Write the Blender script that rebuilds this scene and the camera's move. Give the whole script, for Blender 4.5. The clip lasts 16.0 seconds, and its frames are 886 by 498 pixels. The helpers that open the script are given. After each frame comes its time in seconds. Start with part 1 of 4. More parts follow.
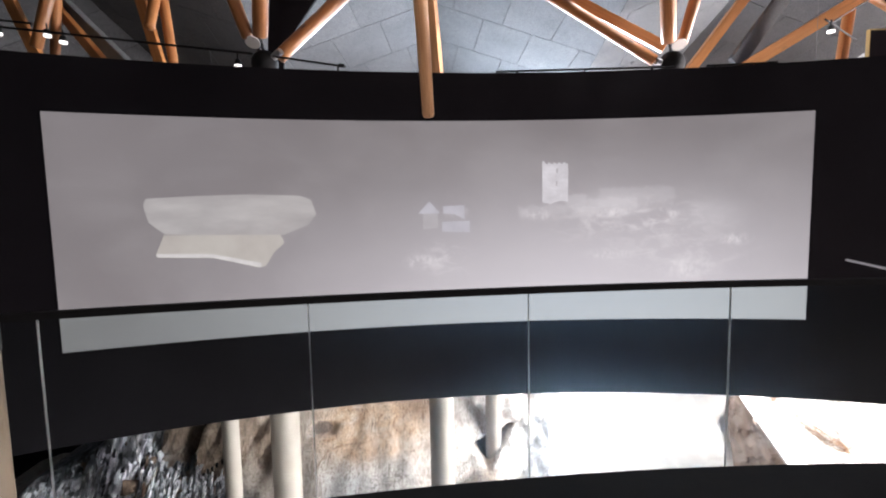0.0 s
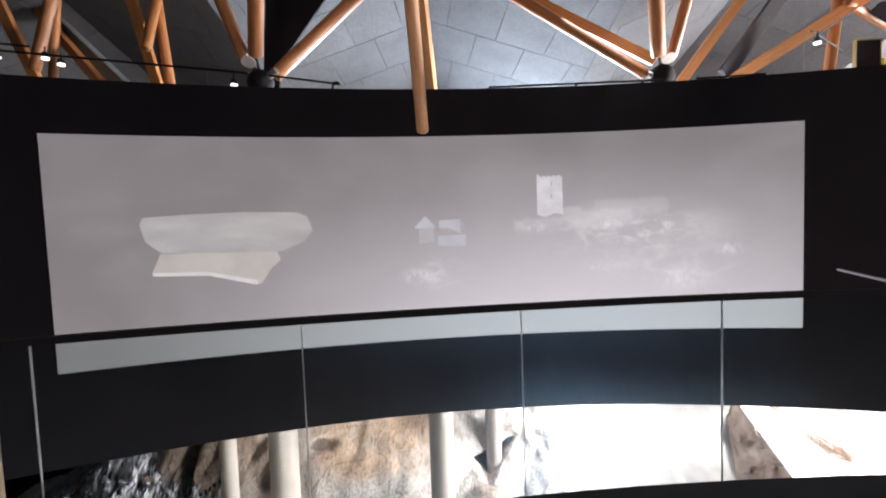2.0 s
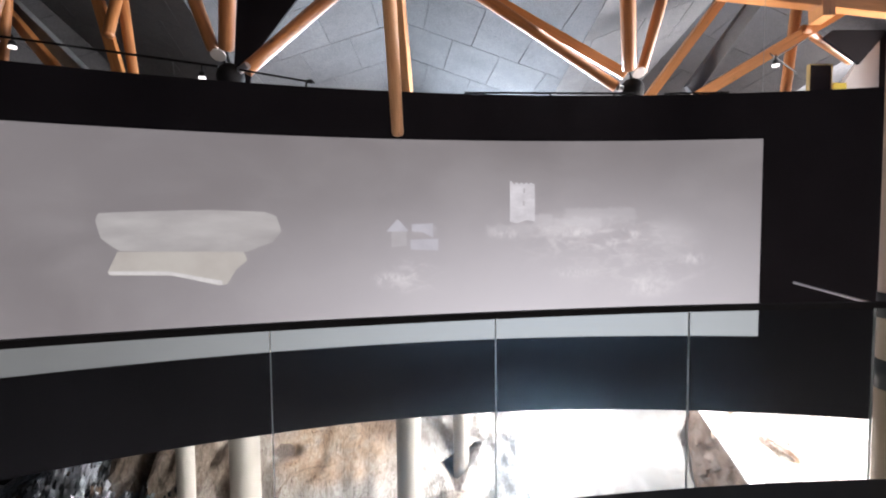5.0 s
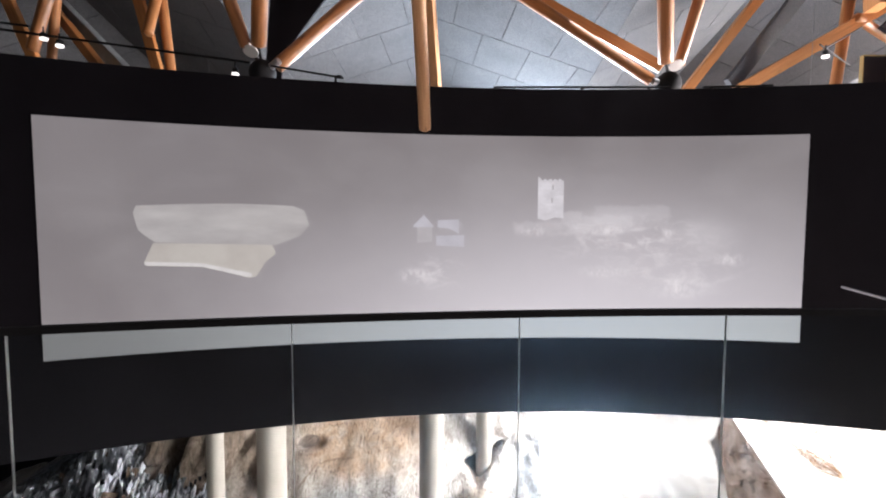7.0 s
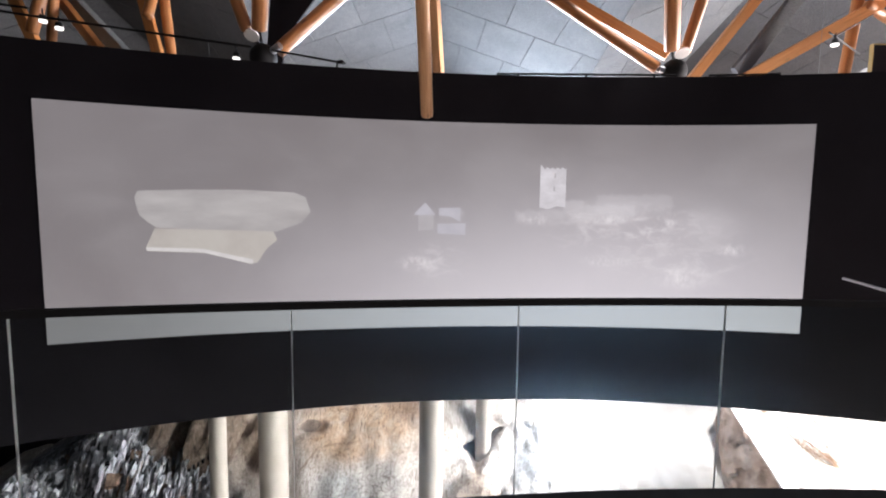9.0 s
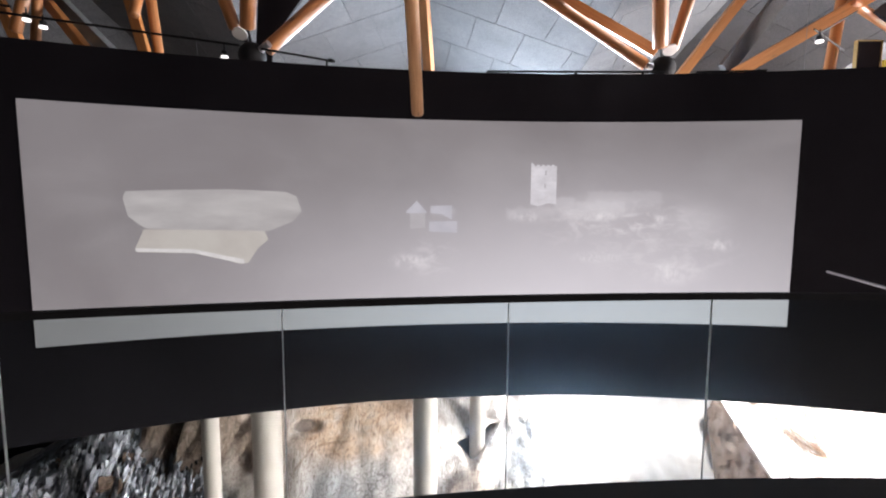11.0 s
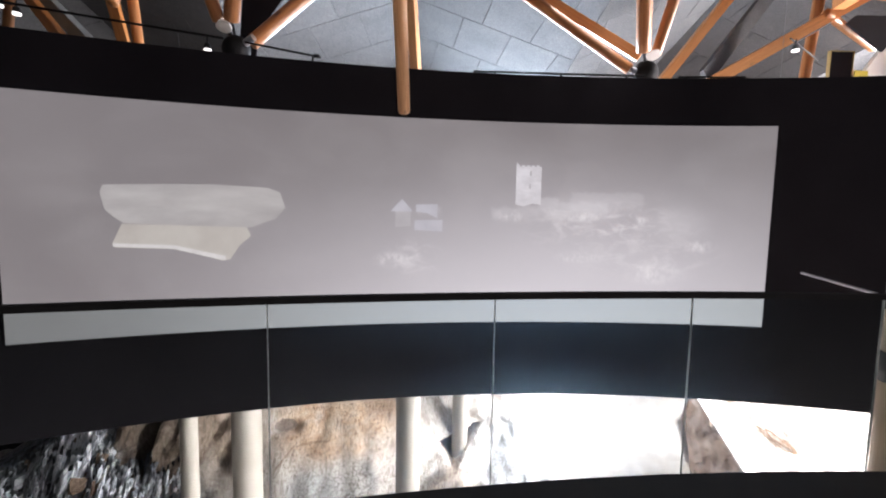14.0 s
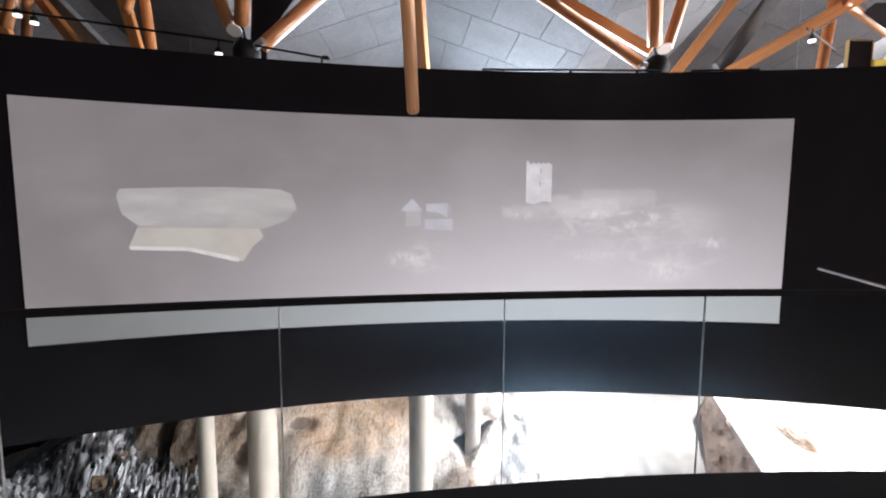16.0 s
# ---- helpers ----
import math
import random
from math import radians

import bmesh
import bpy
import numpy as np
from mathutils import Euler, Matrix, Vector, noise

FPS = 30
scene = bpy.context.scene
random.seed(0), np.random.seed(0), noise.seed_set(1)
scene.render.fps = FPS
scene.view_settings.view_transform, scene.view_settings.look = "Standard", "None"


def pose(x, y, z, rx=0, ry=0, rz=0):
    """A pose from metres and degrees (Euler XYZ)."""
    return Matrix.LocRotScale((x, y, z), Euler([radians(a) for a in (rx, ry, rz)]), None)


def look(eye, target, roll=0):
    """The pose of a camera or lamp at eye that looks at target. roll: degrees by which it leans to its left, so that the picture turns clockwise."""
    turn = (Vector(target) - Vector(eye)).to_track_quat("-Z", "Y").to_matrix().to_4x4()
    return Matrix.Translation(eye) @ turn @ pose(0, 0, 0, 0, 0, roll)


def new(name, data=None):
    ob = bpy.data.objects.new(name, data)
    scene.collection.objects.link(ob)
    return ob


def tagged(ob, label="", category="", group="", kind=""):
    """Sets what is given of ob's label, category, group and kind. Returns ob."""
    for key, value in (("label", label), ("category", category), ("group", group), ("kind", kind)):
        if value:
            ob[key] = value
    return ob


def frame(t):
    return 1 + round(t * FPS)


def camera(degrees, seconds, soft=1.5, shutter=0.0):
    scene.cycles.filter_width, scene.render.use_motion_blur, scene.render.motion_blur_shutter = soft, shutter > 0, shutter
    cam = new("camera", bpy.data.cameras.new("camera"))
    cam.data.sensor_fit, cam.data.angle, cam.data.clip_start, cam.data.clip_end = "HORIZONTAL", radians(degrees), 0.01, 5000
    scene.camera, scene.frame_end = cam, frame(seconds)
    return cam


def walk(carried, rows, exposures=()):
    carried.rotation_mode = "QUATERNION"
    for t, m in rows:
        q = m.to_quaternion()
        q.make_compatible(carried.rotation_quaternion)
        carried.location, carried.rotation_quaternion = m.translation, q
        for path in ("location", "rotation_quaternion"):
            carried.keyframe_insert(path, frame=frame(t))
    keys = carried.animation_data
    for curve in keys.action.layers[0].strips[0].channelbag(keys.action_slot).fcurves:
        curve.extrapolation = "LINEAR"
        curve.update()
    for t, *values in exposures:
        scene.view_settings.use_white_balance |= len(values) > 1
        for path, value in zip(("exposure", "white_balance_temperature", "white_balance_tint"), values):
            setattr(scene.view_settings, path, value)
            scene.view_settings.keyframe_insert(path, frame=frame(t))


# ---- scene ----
cam = camera(90.0, 16.0, soft=2.0, shutter=0.5)

PATH = [
    (0, (-0.106, -0.258, 1.477), (-0.114, 1.735, 1.312), -1.2),
    (0.5, (-0.095, -0.257, 1.478), (-0.118, 1.736, 1.314), -1.1),
    (1, (-0.064, -0.281, 1.487), (-0.078, 1.713, 1.329), -1.3),
    (1.5, (-0.06, -0.299, 1.494), (-0.063, 1.696, 1.357), -1.7),
    (2, (-0.066, -0.275, 1.515), (-0.067, 1.722, 1.402), -2.1),
    (2.5, (-0.072, -0.254, 1.527), (-0.067, 1.744, 1.426), -2.4),
    (3, (-0.113, -0.235, 1.534), (0.185, 1.739, 1.427), -1.5),
    (3.5, (-0.13, -0.214, 1.549), (0.247, 1.747, 1.439), -1.1),
    (4, (-0.09, -0.229, 1.537), (0.143, 1.755, 1.432), -0.9),
    (4.5, (-0.098, -0.247, 1.537), (0.067, 1.743, 1.435), -0.7),
    (7, (-0.076, -0.191, 1.528), (-0.064, 1.805, 1.41), 0.2),
    (7.5, (-0.058, -0.196, 1.517), (-0.055, 1.801, 1.395), 0.4),
    (8, (-0.063, -0.189, 1.534), (-0.067, 1.805, 1.385), 0.4),
    (8.5, (-0.071, -0.193, 1.529), (-0.065, 1.8, 1.363), 0.8),
    (9, (-0.065, -0.187, 1.524), (-0.061, 1.806, 1.353), 0.7),
    (11.5, (-0.046, -0.203, 1.525), (-0.003, 1.788, 1.343), 0.2),
    (12, (-0.047, -0.2, 1.518), (0.003, 1.79, 1.335), 0.3),
    (12.5, (-0.063, -0.206, 1.508), (0.0, 1.785, 1.325), 0.3),
    (13, (-0.053, -0.199, 1.526), (0.028, 1.79, 1.333), 0.6),
    (13.5, (-0.045, -0.2, 1.523), (0.052, 1.788, 1.329), 0.9),
    (14, (-0.069, -0.206, 1.508), (0.04, 1.783, 1.328), 1.0),
    (14.5, (-0.042, -0.199, 1.523), (0.062, 1.79, 1.344), 1.0),
    (15, (-0.05, -0.205, 1.522), (0.044, 1.784, 1.343), 0.6),
    (15.5, (-0.055, -0.208, 1.526), (0.019, 1.782, 1.341), 0.2),
    (16, (-0.054, -0.212, 1.522), (0.003, 1.779, 1.333), 0.2),
]
walk(cam, [(t, look(eye, target, roll)) for t, eye, target, roll in PATH], ((0.0, 2.0, 6350, 16.0), (16.0, 2.0, 6350, 16.0)))

# ---------------------------------------------------------------- light
CX, CY = 1.96, -14.28          # common centre of the curved wall and of the balcony
R_WALL, R_RAIL = 21.0, 16.61

world = bpy.data.worlds.new("world")
scene.world = world
world.use_nodes = True
wn = world.node_tree
sky = wn.nodes.new("ShaderNodeTexSky")
sky.sky_type = "NISHITA"
sky.sun_disc = False
sky.sun_elevation = radians(70)
sky.sun_rotation = radians(117)
wn.links.new(sky.outputs[0], wn.nodes["Background"].inputs[0])
wn.nodes["Background"].inputs[1].default_value = 0.05

sun_data = bpy.data.lights.new("sun", "SUN")
sun_data.energy = 2.3
sun_data.angle = radians(6)
sun_data.color = (1.0, 0.965, 0.94)
sun = new("sun", sun_data)
sun.matrix_world = look((4.0 + 3.0, 9.0 - 2.0, -3.5 + 9.8), (4.0, 9.0, -3.5))


def area(name, place, target, w, h, power, colour, spread_by=180):
    data = bpy.data.lights.new(name, "AREA")
    data.shape, data.size, data.size_y, data.energy, data.color = "RECTANGLE", w, h, power, colour
    data.spread = radians(spread_by)
    ob = new(name, data)
    ob.matrix_world = look(place, target)
    return ob


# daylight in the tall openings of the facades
area("window_light_north", (1.9, 15.4, 2.4), (1.6, 8.0, 3.3), 4.4, 3.0, 520, (0.78, 0.90, 1.0), 116)
area("window_light_east", (16.9, 4.2, -0.6), (-2.5, 8.5, -5.2), 6.4, 4.0, 1200, (1.0, 0.92, 0.87), 79)
# low lamp added as fill for the rock face; no window known there
area("low_fill_light", (16.9, -3.0, -5.6), (-1.6, 8.8, -3.6), 6.0, 2.0, 26, (1.0, 0.93, 0.88), 26)
# upper lamp added to brighten the beams, for light bounced off the rock
area("beam_fill_light", (16.9, 9.2, 2.6), (6.5, 8.8, 5.2), 4.0, 2.2, 520, (1.0, 0.95, 0.90), 90)
# light of an assumed foyer, through an unseen high opening behind the balcony
area("assumed_foyer_light", (0.5, -9.15, 4.2), (3.4, 2.6, 1.2), 3.0, 1.6, 42, (1.0, 0.88, 0.78), 110)


# ---------------------------------------------------------------- materials
def node_material(name):
    m = bpy.data.materials.new(name)
    m.use_nodes = True
    t = m.node_tree
    return m, t, t.nodes["Principled BSDF"]


def add(t, kind, **values):
    n = t.nodes.new(kind)
    for key, v in values.items():
        n.inputs[key.replace("_", " ")].default_value = v
    return n


def ramp(t, fac, stops):
    r = t.nodes.new("ShaderNodeValToRGB")
    while len(r.color_ramp.elements) < len(stops):
        r.color_ramp.elements.new(0.5)
    for e, (p, c) in zip(r.color_ramp.elements, stops):
        e.position, e.color = p, (*c, 1)
    t.links.new(fac, r.inputs[0])
    return r.outputs[0]


def mix(t, fac, a, b, blend="MIX"):
    n = t.nodes.new("ShaderNodeMix")
    n.data_type, n.blend_type = "RGBA", blend
    for socket, v in ((n.inputs[0], fac), (n.inputs[6], a), (n.inputs[7], b)):
        if isinstance(v, bpy.types.NodeSocket):
            t.links.new(v, socket)
        elif isinstance(v, tuple):
            socket.default_value = (*v, 1)
        else:
            socket.default_value = v
    return n.outputs[2]


def coords(t, scale=(1, 1, 1), kind="Object"):
    c = t.nodes.new("ShaderNodeTexCoord")
    mp = t.nodes.new("ShaderNodeMapping")
    mp.inputs["Scale"].default_value = scale
    t.links.new(c.outputs[kind], mp.inputs[0])
    return mp.outputs[0]


def noise_tex(t, vector, scale, detail=5.0, rough=0.55, distort=0.0):
    n = add(t, "ShaderNodeTexNoise", Scale=scale, Detail=detail, Roughness=rough, Distortion=distort)
    t.links.new(vector, n.inputs["Vector"])
    return n.outputs["Fac"]


def math_node(t, op, a, b=0.0, c=None):
    n = t.nodes.new("ShaderNodeMath")
    n.operation = op
    for k, v in enumerate((a, b) if c is None else (a, b, c)):
        if isinstance(v, bpy.types.NodeSocket):
            t.links.new(v, n.inputs[k])
        else:
            n.inputs[k].default_value = v
    return n.outputs[0]


def spread(t, x, z, cx, cz, wx, wz):
    """A soft round patch of light, 1 in its middle and 0 outside."""
    dx = math_node(t, "DIVIDE", math_node(t, "SUBTRACT", x, cx), wx)
    dz = math_node(t, "DIVIDE", math_node(t, "SUBTRACT", z, cz), wz)
    d = math_node(t, "SQRT", math_node(t, "ADD", math_node(t, "MULTIPLY", dx, dx), math_node(t, "MULTIPLY", dz, dz)))
    n = t.nodes.new("ShaderNodeMapRange")
    n.interpolation_type = "SMOOTHSTEP"
    n.inputs[1].default_value, n.inputs[2].default_value = 1.0, 0.0
    t.links.new(d, n.inputs[0])
    return n.outputs[0]


def bump(t, bsdf, height, strength=0.3, distance=0.01):
    b = add(t, "ShaderNodeBump", Strength=strength, Distance=distance)
    t.links.new(height, b.inputs["Height"])
    t.links.new(b.outputs[0], bsdf.inputs["Normal"])


def surface(name, low, high, rough=0.6, scale=6.0, metal=0.0, bump_by=0.2, stretch=(1, 1, 1), fine=60.0):
    """Two scales of variation between two colours, with relief."""
    m, t, b = node_material(name)
    v = coords(t, stretch)
    n1, n2 = noise_tex(t, v, scale), noise_tex(t, v, fine, 3.0)
    c = ramp(t, n1, ((0.3, low), (0.7, high)))
    c = mix(t, 0.25, c, ramp(t, n2, ((0.35, tuple(0.75 * k for k in low)), (0.65, high))))
    t.links.new(c, b.inputs["Base Color"])
    b.inputs["Roughness"].default_value = rough
    b.inputs["Metallic"].default_value = metal
    if bump_by:
        bump(t, b, n2, bump_by, 0.004)
    return m


def wood(name, low, high, dark):
    """Varnished spruce with grain along the local z axis, and knots."""
    m, t, b = node_material(name)
    info = t.nodes.new("ShaderNodeObjectInfo")
    c = t.nodes.new("ShaderNodeTexCoord")
    mp = t.nodes.new("ShaderNodeMapping")
    mp.inputs["Scale"].default_value = (14, 14, 0.8)
    shift = t.nodes.new("ShaderNodeVectorMath")
    shift.operation = "ADD"
    far = t.nodes.new("ShaderNodeMath")
    far.operation = "MULTIPLY"
    far.inputs[1].default_value = 40
    t.links.new(info.outputs["Random"], far.inputs[0])
    t.links.new(c.outputs["Object"], shift.inputs[0])
    t.links.new(far.outputs[0], shift.inputs[1])
    t.links.new(shift.outputs[0], mp.inputs[0])
    grain = noise_tex(t, mp.outputs[0], 2.0, 6.0, 0.6, 0.6)
    mp2 = t.nodes.new("ShaderNodeMapping")
    mp2.inputs["Scale"].default_value = (5, 5, 1.6)
    t.links.new(shift.outputs[0], mp2.inputs[0])
    vor = add(t, "ShaderNodeTexVoronoi", Scale=1.0)
    t.links.new(mp2.outputs[0], vor.inputs["Vector"])
    col = ramp(t, grain, ((0.3, low), (0.7, high)))
    knot = ramp(t, vor.outputs["Distance"], ((0.06, (1, 1, 1)), (0.13, (0, 0, 0))))
    col = mix(t, knot, col, dark)
    t.links.new(col, b.inputs["Base Color"])
    b.inputs["Roughness"].default_value = 0.42
    bump(t, b, grain, 0.15, 0.003)
    return m


def plain(name, colour, rough=0.5, metal=0.0):
    return surface(name, tuple(0.85 * c for c in colour), colour, rough, 8.0, metal, 0.05)


LOG = wood("log_wood", (0.235, 0.09, 0.029), (0.41, 0.175, 0.06), (0.10, 0.04, 0.018))
PALE_LIT_WOOD = wood("pale_lit_wood", (0.56, 0.29, 0.13), (0.76, 0.46, 0.24), (0.22, 0.09, 0.04))
GLULAM = wood("glulam_wood", (0.37, 0.15, 0.046), (0.52, 0.24, 0.085), (0.30, 0.15, 0.06))
COLUMN_WOOD = wood("column_wood", (0.56, 0.42, 0.30), (0.72, 0.565, 0.43), (0.34, 0.22, 0.14))
BLACK = surface("black_cladding", (0.012, 0.0108, 0.0138), (0.0165, 0.015, 0.0188), 0.85, 1.5, 0, 0.1)
BLACK_METAL = surface("black_metal", (0.010, 0.010, 0.011), (0.018, 0.018, 0.019), 0.8, 5.0, 0, 0.1)
DARK_FLOOR = surface("dark_floor", (0.010, 0.010, 0.011), (0.022, 0.021, 0.020), 0.7, 3.0, 0, 0.2)
STEEL = surface("steel", (0.45, 0.46, 0.48), (0.6, 0.6, 0.62), 0.35, 9.0, 1.0, 0.05)
GREY_STEEL = surface("grey_steel", (0.13, 0.15, 0.16), (0.2, 0.22, 0.23), 0.5, 5.0, 0.0, 0.05)
WHITE_PAINT = surface("white_paint", (0.70, 0.68, 0.64), (0.80, 0.78, 0.75), 0.55, 2.0, 0, 0.1)
CONCRETE = surface("pale_concrete", (0.32, 0.284, 0.256), (0.42, 0.377, 0.342), 0.8, 2.5, 0, 0.25)
for dull in (BLACK, BLACK_METAL):
    dull.node_tree.nodes["Principled BSDF"].inputs["Specular IOR Level"].default_value = 0.12
YELLOW = plain("yellow_paint", (0.60, 0.46, 0.03))
BRASS = plain("dull_brass", (0.30, 0.22, 0.07))


def board_material():
    """Grey wood-wool boards: speckled, each board a little different, faint stains."""
    m, t, b = node_material("ceiling_board")
    v = coords(t)
    geo = t.nodes.new("ShaderNodeNewGeometry")
    speck = noise_tex(t, v, 38.0, 4.0, 0.8)
    stain = noise_tex(t, v, 1.1, 5.0, 0.6, 0.6)
    c = ramp(t, speck, ((0.32, (0.045, 0.049, 0.054)), (0.5, (0.095, 0.102, 0.11)), (0.7, (0.16, 0.168, 0.176))))
    c = mix(t, 0.55, c, ramp(t, stain, ((0.3, (0.55, 0.56, 0.58)), (0.7, (1, 1, 1)))), "MULTIPLY")
    c = mix(t, 0.35, c, ramp(t, geo.outputs["Random Per Island"], ((0.0, (0.6, 0.6, 0.6)), (1.0, (1, 1, 1)))), "MULTIPLY")
    t.links.new(c, b.inputs["Base Color"])
    b.inputs["Roughness"].default_value = 0.9
    bump(t, b, speck, 0.7, 0.01)
    return m


BOARD = board_material()
JOINT = plain("ceiling_joint", (0.02, 0.02, 0.022), 0.9)
GREY_BAND = surface("grey_band", (0.040, 0.044, 0.048), (0.062, 0.066, 0.07), 0.6, 5.0, 0, 0.1)


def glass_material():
    """Clear laminated glass, with added haze that scatters a little to imitate glare."""
    m, t, b = node_material("hazed_glass")
    b.inputs["Base Color"].default_value = (0.86, 0.95, 0.93, 1)
    b.inputs["Roughness"].default_value = 0.0
    b.inputs["IOR"].default_value = 1.45
    b.inputs["Transmission Weight"].default_value = 1.0
    clear = t.nodes.new("ShaderNodeBsdfTransparent")
    clear.inputs[0].default_value = (0.90, 0.955, 0.945, 1)
    gloss = add(t, "ShaderNodeBsdfGlossy", Roughness=0.02)
    edge = add(t, "ShaderNodeLayerWeight", Blend=0.5)
    lift = t.nodes.new("ShaderNodeMath")
    lift.operation = "POWER"
    lift.inputs[1].default_value = 5.0
    t.links.new(edge.outputs["Facing"], lift.inputs[0])
    fres = t.nodes.new("ShaderNodeMath")
    fres.operation = "MULTIPLY_ADD"
    fres.inputs[1].default_value, fres.inputs[2].default_value = 0.5, 0.005
    t.links.new(lift.outputs[0], fres.inputs[0])
    s1 = t.nodes.new("ShaderNodeMixShader")
    t.links.new(fres.outputs[0], s1.inputs[0])
    t.links.new(clear.outputs[0], s1.inputs[1])
    t.links.new(gloss.outputs[0], s1.inputs[2])
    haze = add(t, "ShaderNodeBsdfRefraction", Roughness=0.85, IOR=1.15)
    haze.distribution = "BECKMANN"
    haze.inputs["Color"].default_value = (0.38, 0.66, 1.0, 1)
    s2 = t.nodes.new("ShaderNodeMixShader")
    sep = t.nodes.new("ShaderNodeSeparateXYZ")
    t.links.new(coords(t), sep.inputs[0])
    # haze is kept to a soft patch, where glare spreads above the bright rock
    glare_patch = spread(t, sep.outputs[0], sep.outputs[2], -1.4, 0.1, 1.95, 3.2)
    t.links.new(math_node(t, "MULTIPLY_ADD", glare_patch, 0.078, 0.0), s2.inputs[0])
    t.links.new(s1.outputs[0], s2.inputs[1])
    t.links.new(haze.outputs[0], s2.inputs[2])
    t.links.new(s2.outputs[0], t.nodes["Material Output"].inputs[0])
    return m


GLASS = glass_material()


def glass_edge_material():
    """Ground glass edge; the light it carries from the pane is put in the colour as bright stretches."""
    m, t, b = node_material("glass_edge")
    c = ramp(t, noise_tex(t, coords(t, (1, 1, 0.2)), 9.0), ((0.40, (0.35, 0.40, 0.41)), (0.60, (0.95, 0.97, 0.97))))
    t.links.new(c, b.inputs["Base Color"])
    b.inputs["Roughness"].default_value = 0.4
    b.inputs["IOR"].default_value = 1.2
    b.inputs["Transmission Weight"].default_value = 0.35
    return m


GLASS_EDGE = glass_edge_material()


def rock_material():
    """Weathered limestone: steep pale beds, ochre and rust stains, thin dark cracks, a shattered patch."""
    m, t, b = node_material("rock")
    v = coords(t)
    sep = t.nodes.new("ShaderNodeSeparateXYZ")
    t.links.new(v, sep.inputs[0])
    x, z = sep.outputs[0], sep.outputs[2]

    def capped(value, by, top=1.0):
        return math_node(t, "MINIMUM", math_node(t, "MULTIPLY", value, by), top)

    def leaning(angle, scale):
        n = t.nodes.new("ShaderNodeMapping")
        n.inputs["Rotation"].default_value = (0.2, radians(angle), 0.1)
        n.inputs["Scale"].default_value = scale
        t.links.new(v, n.inputs[0])
        return n.outputs[0]

    tilt = leaning(-24, (5.0, 3.0, 0.9))
    beds = noise_tex(t, tilt, 1.7, 9.0, 0.66, 0.7)
    big = noise_tex(t, v, 0.9, 5.0, 0.6, 0.8)
    mid = noise_tex(t, v, 3.4, 6.0, 0.62, 1.0)
    fine = noise_tex(t, v, 19.0, 8.0, 0.72, 0.3)
    pale = ramp(t, mid, ((0.30, (0.57, 0.50, 0.465)), (0.5, (0.65, 0.595, 0.565)), (0.72, (0.70, 0.66, 0.645))))
    ochre = ramp(t, mid, ((0.32, (0.47, 0.30, 0.20)), (0.46, (0.62, 0.44, 0.32)), (0.70, (0.72, 0.58, 0.47))))
    blue = ramp(t, beds, ((0.36, (0.015, 0.016, 0.02)), (0.46, (0.16, 0.17, 0.20)), (0.6, (0.42, 0.44, 0.50))))
    brown = ramp(t, mid, ((0.30, (0.06, 0.042, 0.032)), (0.5, (0.165, 0.122, 0.095)), (0.75, (0.27, 0.215, 0.18))))
    stain = math_node(t, "MULTIPLY", capped(spread(t, x, z, -1.75, -3.05, 2.0, 1.05), 2.0), ramp(t, big, ((0.30, (0.1, 0.1, 0.1)), (0.52, (1, 1, 1)))))
    c = mix(t, stain, pale, ochre)
    # bluish washed rock below the stain and beside the pocket
    wash = math_node(t, "MAXIMUM", spread(t, x, z, -2.1, -4.25, 0.9, 0.62), spread(t, x, z, 1.9, -3.6, 1.0, 0.9))
    c = mix(t, capped(wash, 1.5, 0.8), c, mix(t, fine, (0.50, 0.51, 0.53), (0.69, 0.70, 0.73)))
    # rust in the upper part
    c = mix(t, capped(math_node(t, "MULTIPLY", spread(t, x, z, -0.75, -2.75, 0.75, 0.42), mid), 1.5, 0.8), c, (0.36, 0.22, 0.145))
    earth = math_node(t, "MAXIMUM", capped(spread(t, x, z, -4.9, -3.0, 1.35, 1.5), 2.0), spread(t, x, z, -3.9, -3.3, 1.2, 1.6))
    c = mix(t, capped(earth, 1.15), c, brown)
    shale = math_node(t, "MAXIMUM", spread(t, x, z, -6.7, -3.9, 1.7, 1.8), spread(t, x, z, -5.2, -4.5, 1.5, 0.9))
    c = mix(t, capped(shale, 3.0), c, blue)
    # earthy pocket, its recess shade put in the colour, and the ledge under it
    def side_of(cx, cz, nx, nz):
        return math_node(t, "ADD", math_node(t, "MULTIPLY", math_node(t, "SUBTRACT", x, cx), nx), math_node(t, "MULTIPLY", math_node(t, "SUBTRACT", z, cz), nz))

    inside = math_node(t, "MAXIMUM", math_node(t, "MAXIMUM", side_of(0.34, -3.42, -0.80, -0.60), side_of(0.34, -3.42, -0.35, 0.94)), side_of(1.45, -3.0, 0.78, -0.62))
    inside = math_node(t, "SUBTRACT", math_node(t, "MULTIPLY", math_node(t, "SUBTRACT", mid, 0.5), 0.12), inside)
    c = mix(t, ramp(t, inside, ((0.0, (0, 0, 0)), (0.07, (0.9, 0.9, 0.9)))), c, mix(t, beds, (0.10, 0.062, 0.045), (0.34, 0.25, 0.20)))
    c = mix(t, capped(spread(t, x, z, 0.68, -4.15, 0.6, 0.48), 2.2, 0.85), c, mix(t, beds, (0.30, 0.22, 0.17), (0.60, 0.50, 0.43)))
    # low cavity: its darkness is put mostly in the colour
    hollow = math_node(t, "ADD", spread(t, x, z, -2.82, -3.12, 0.42, 0.21), math_node(t, "MULTIPLY", math_node(t, "SUBTRACT", mid, 0.5), 0.9))
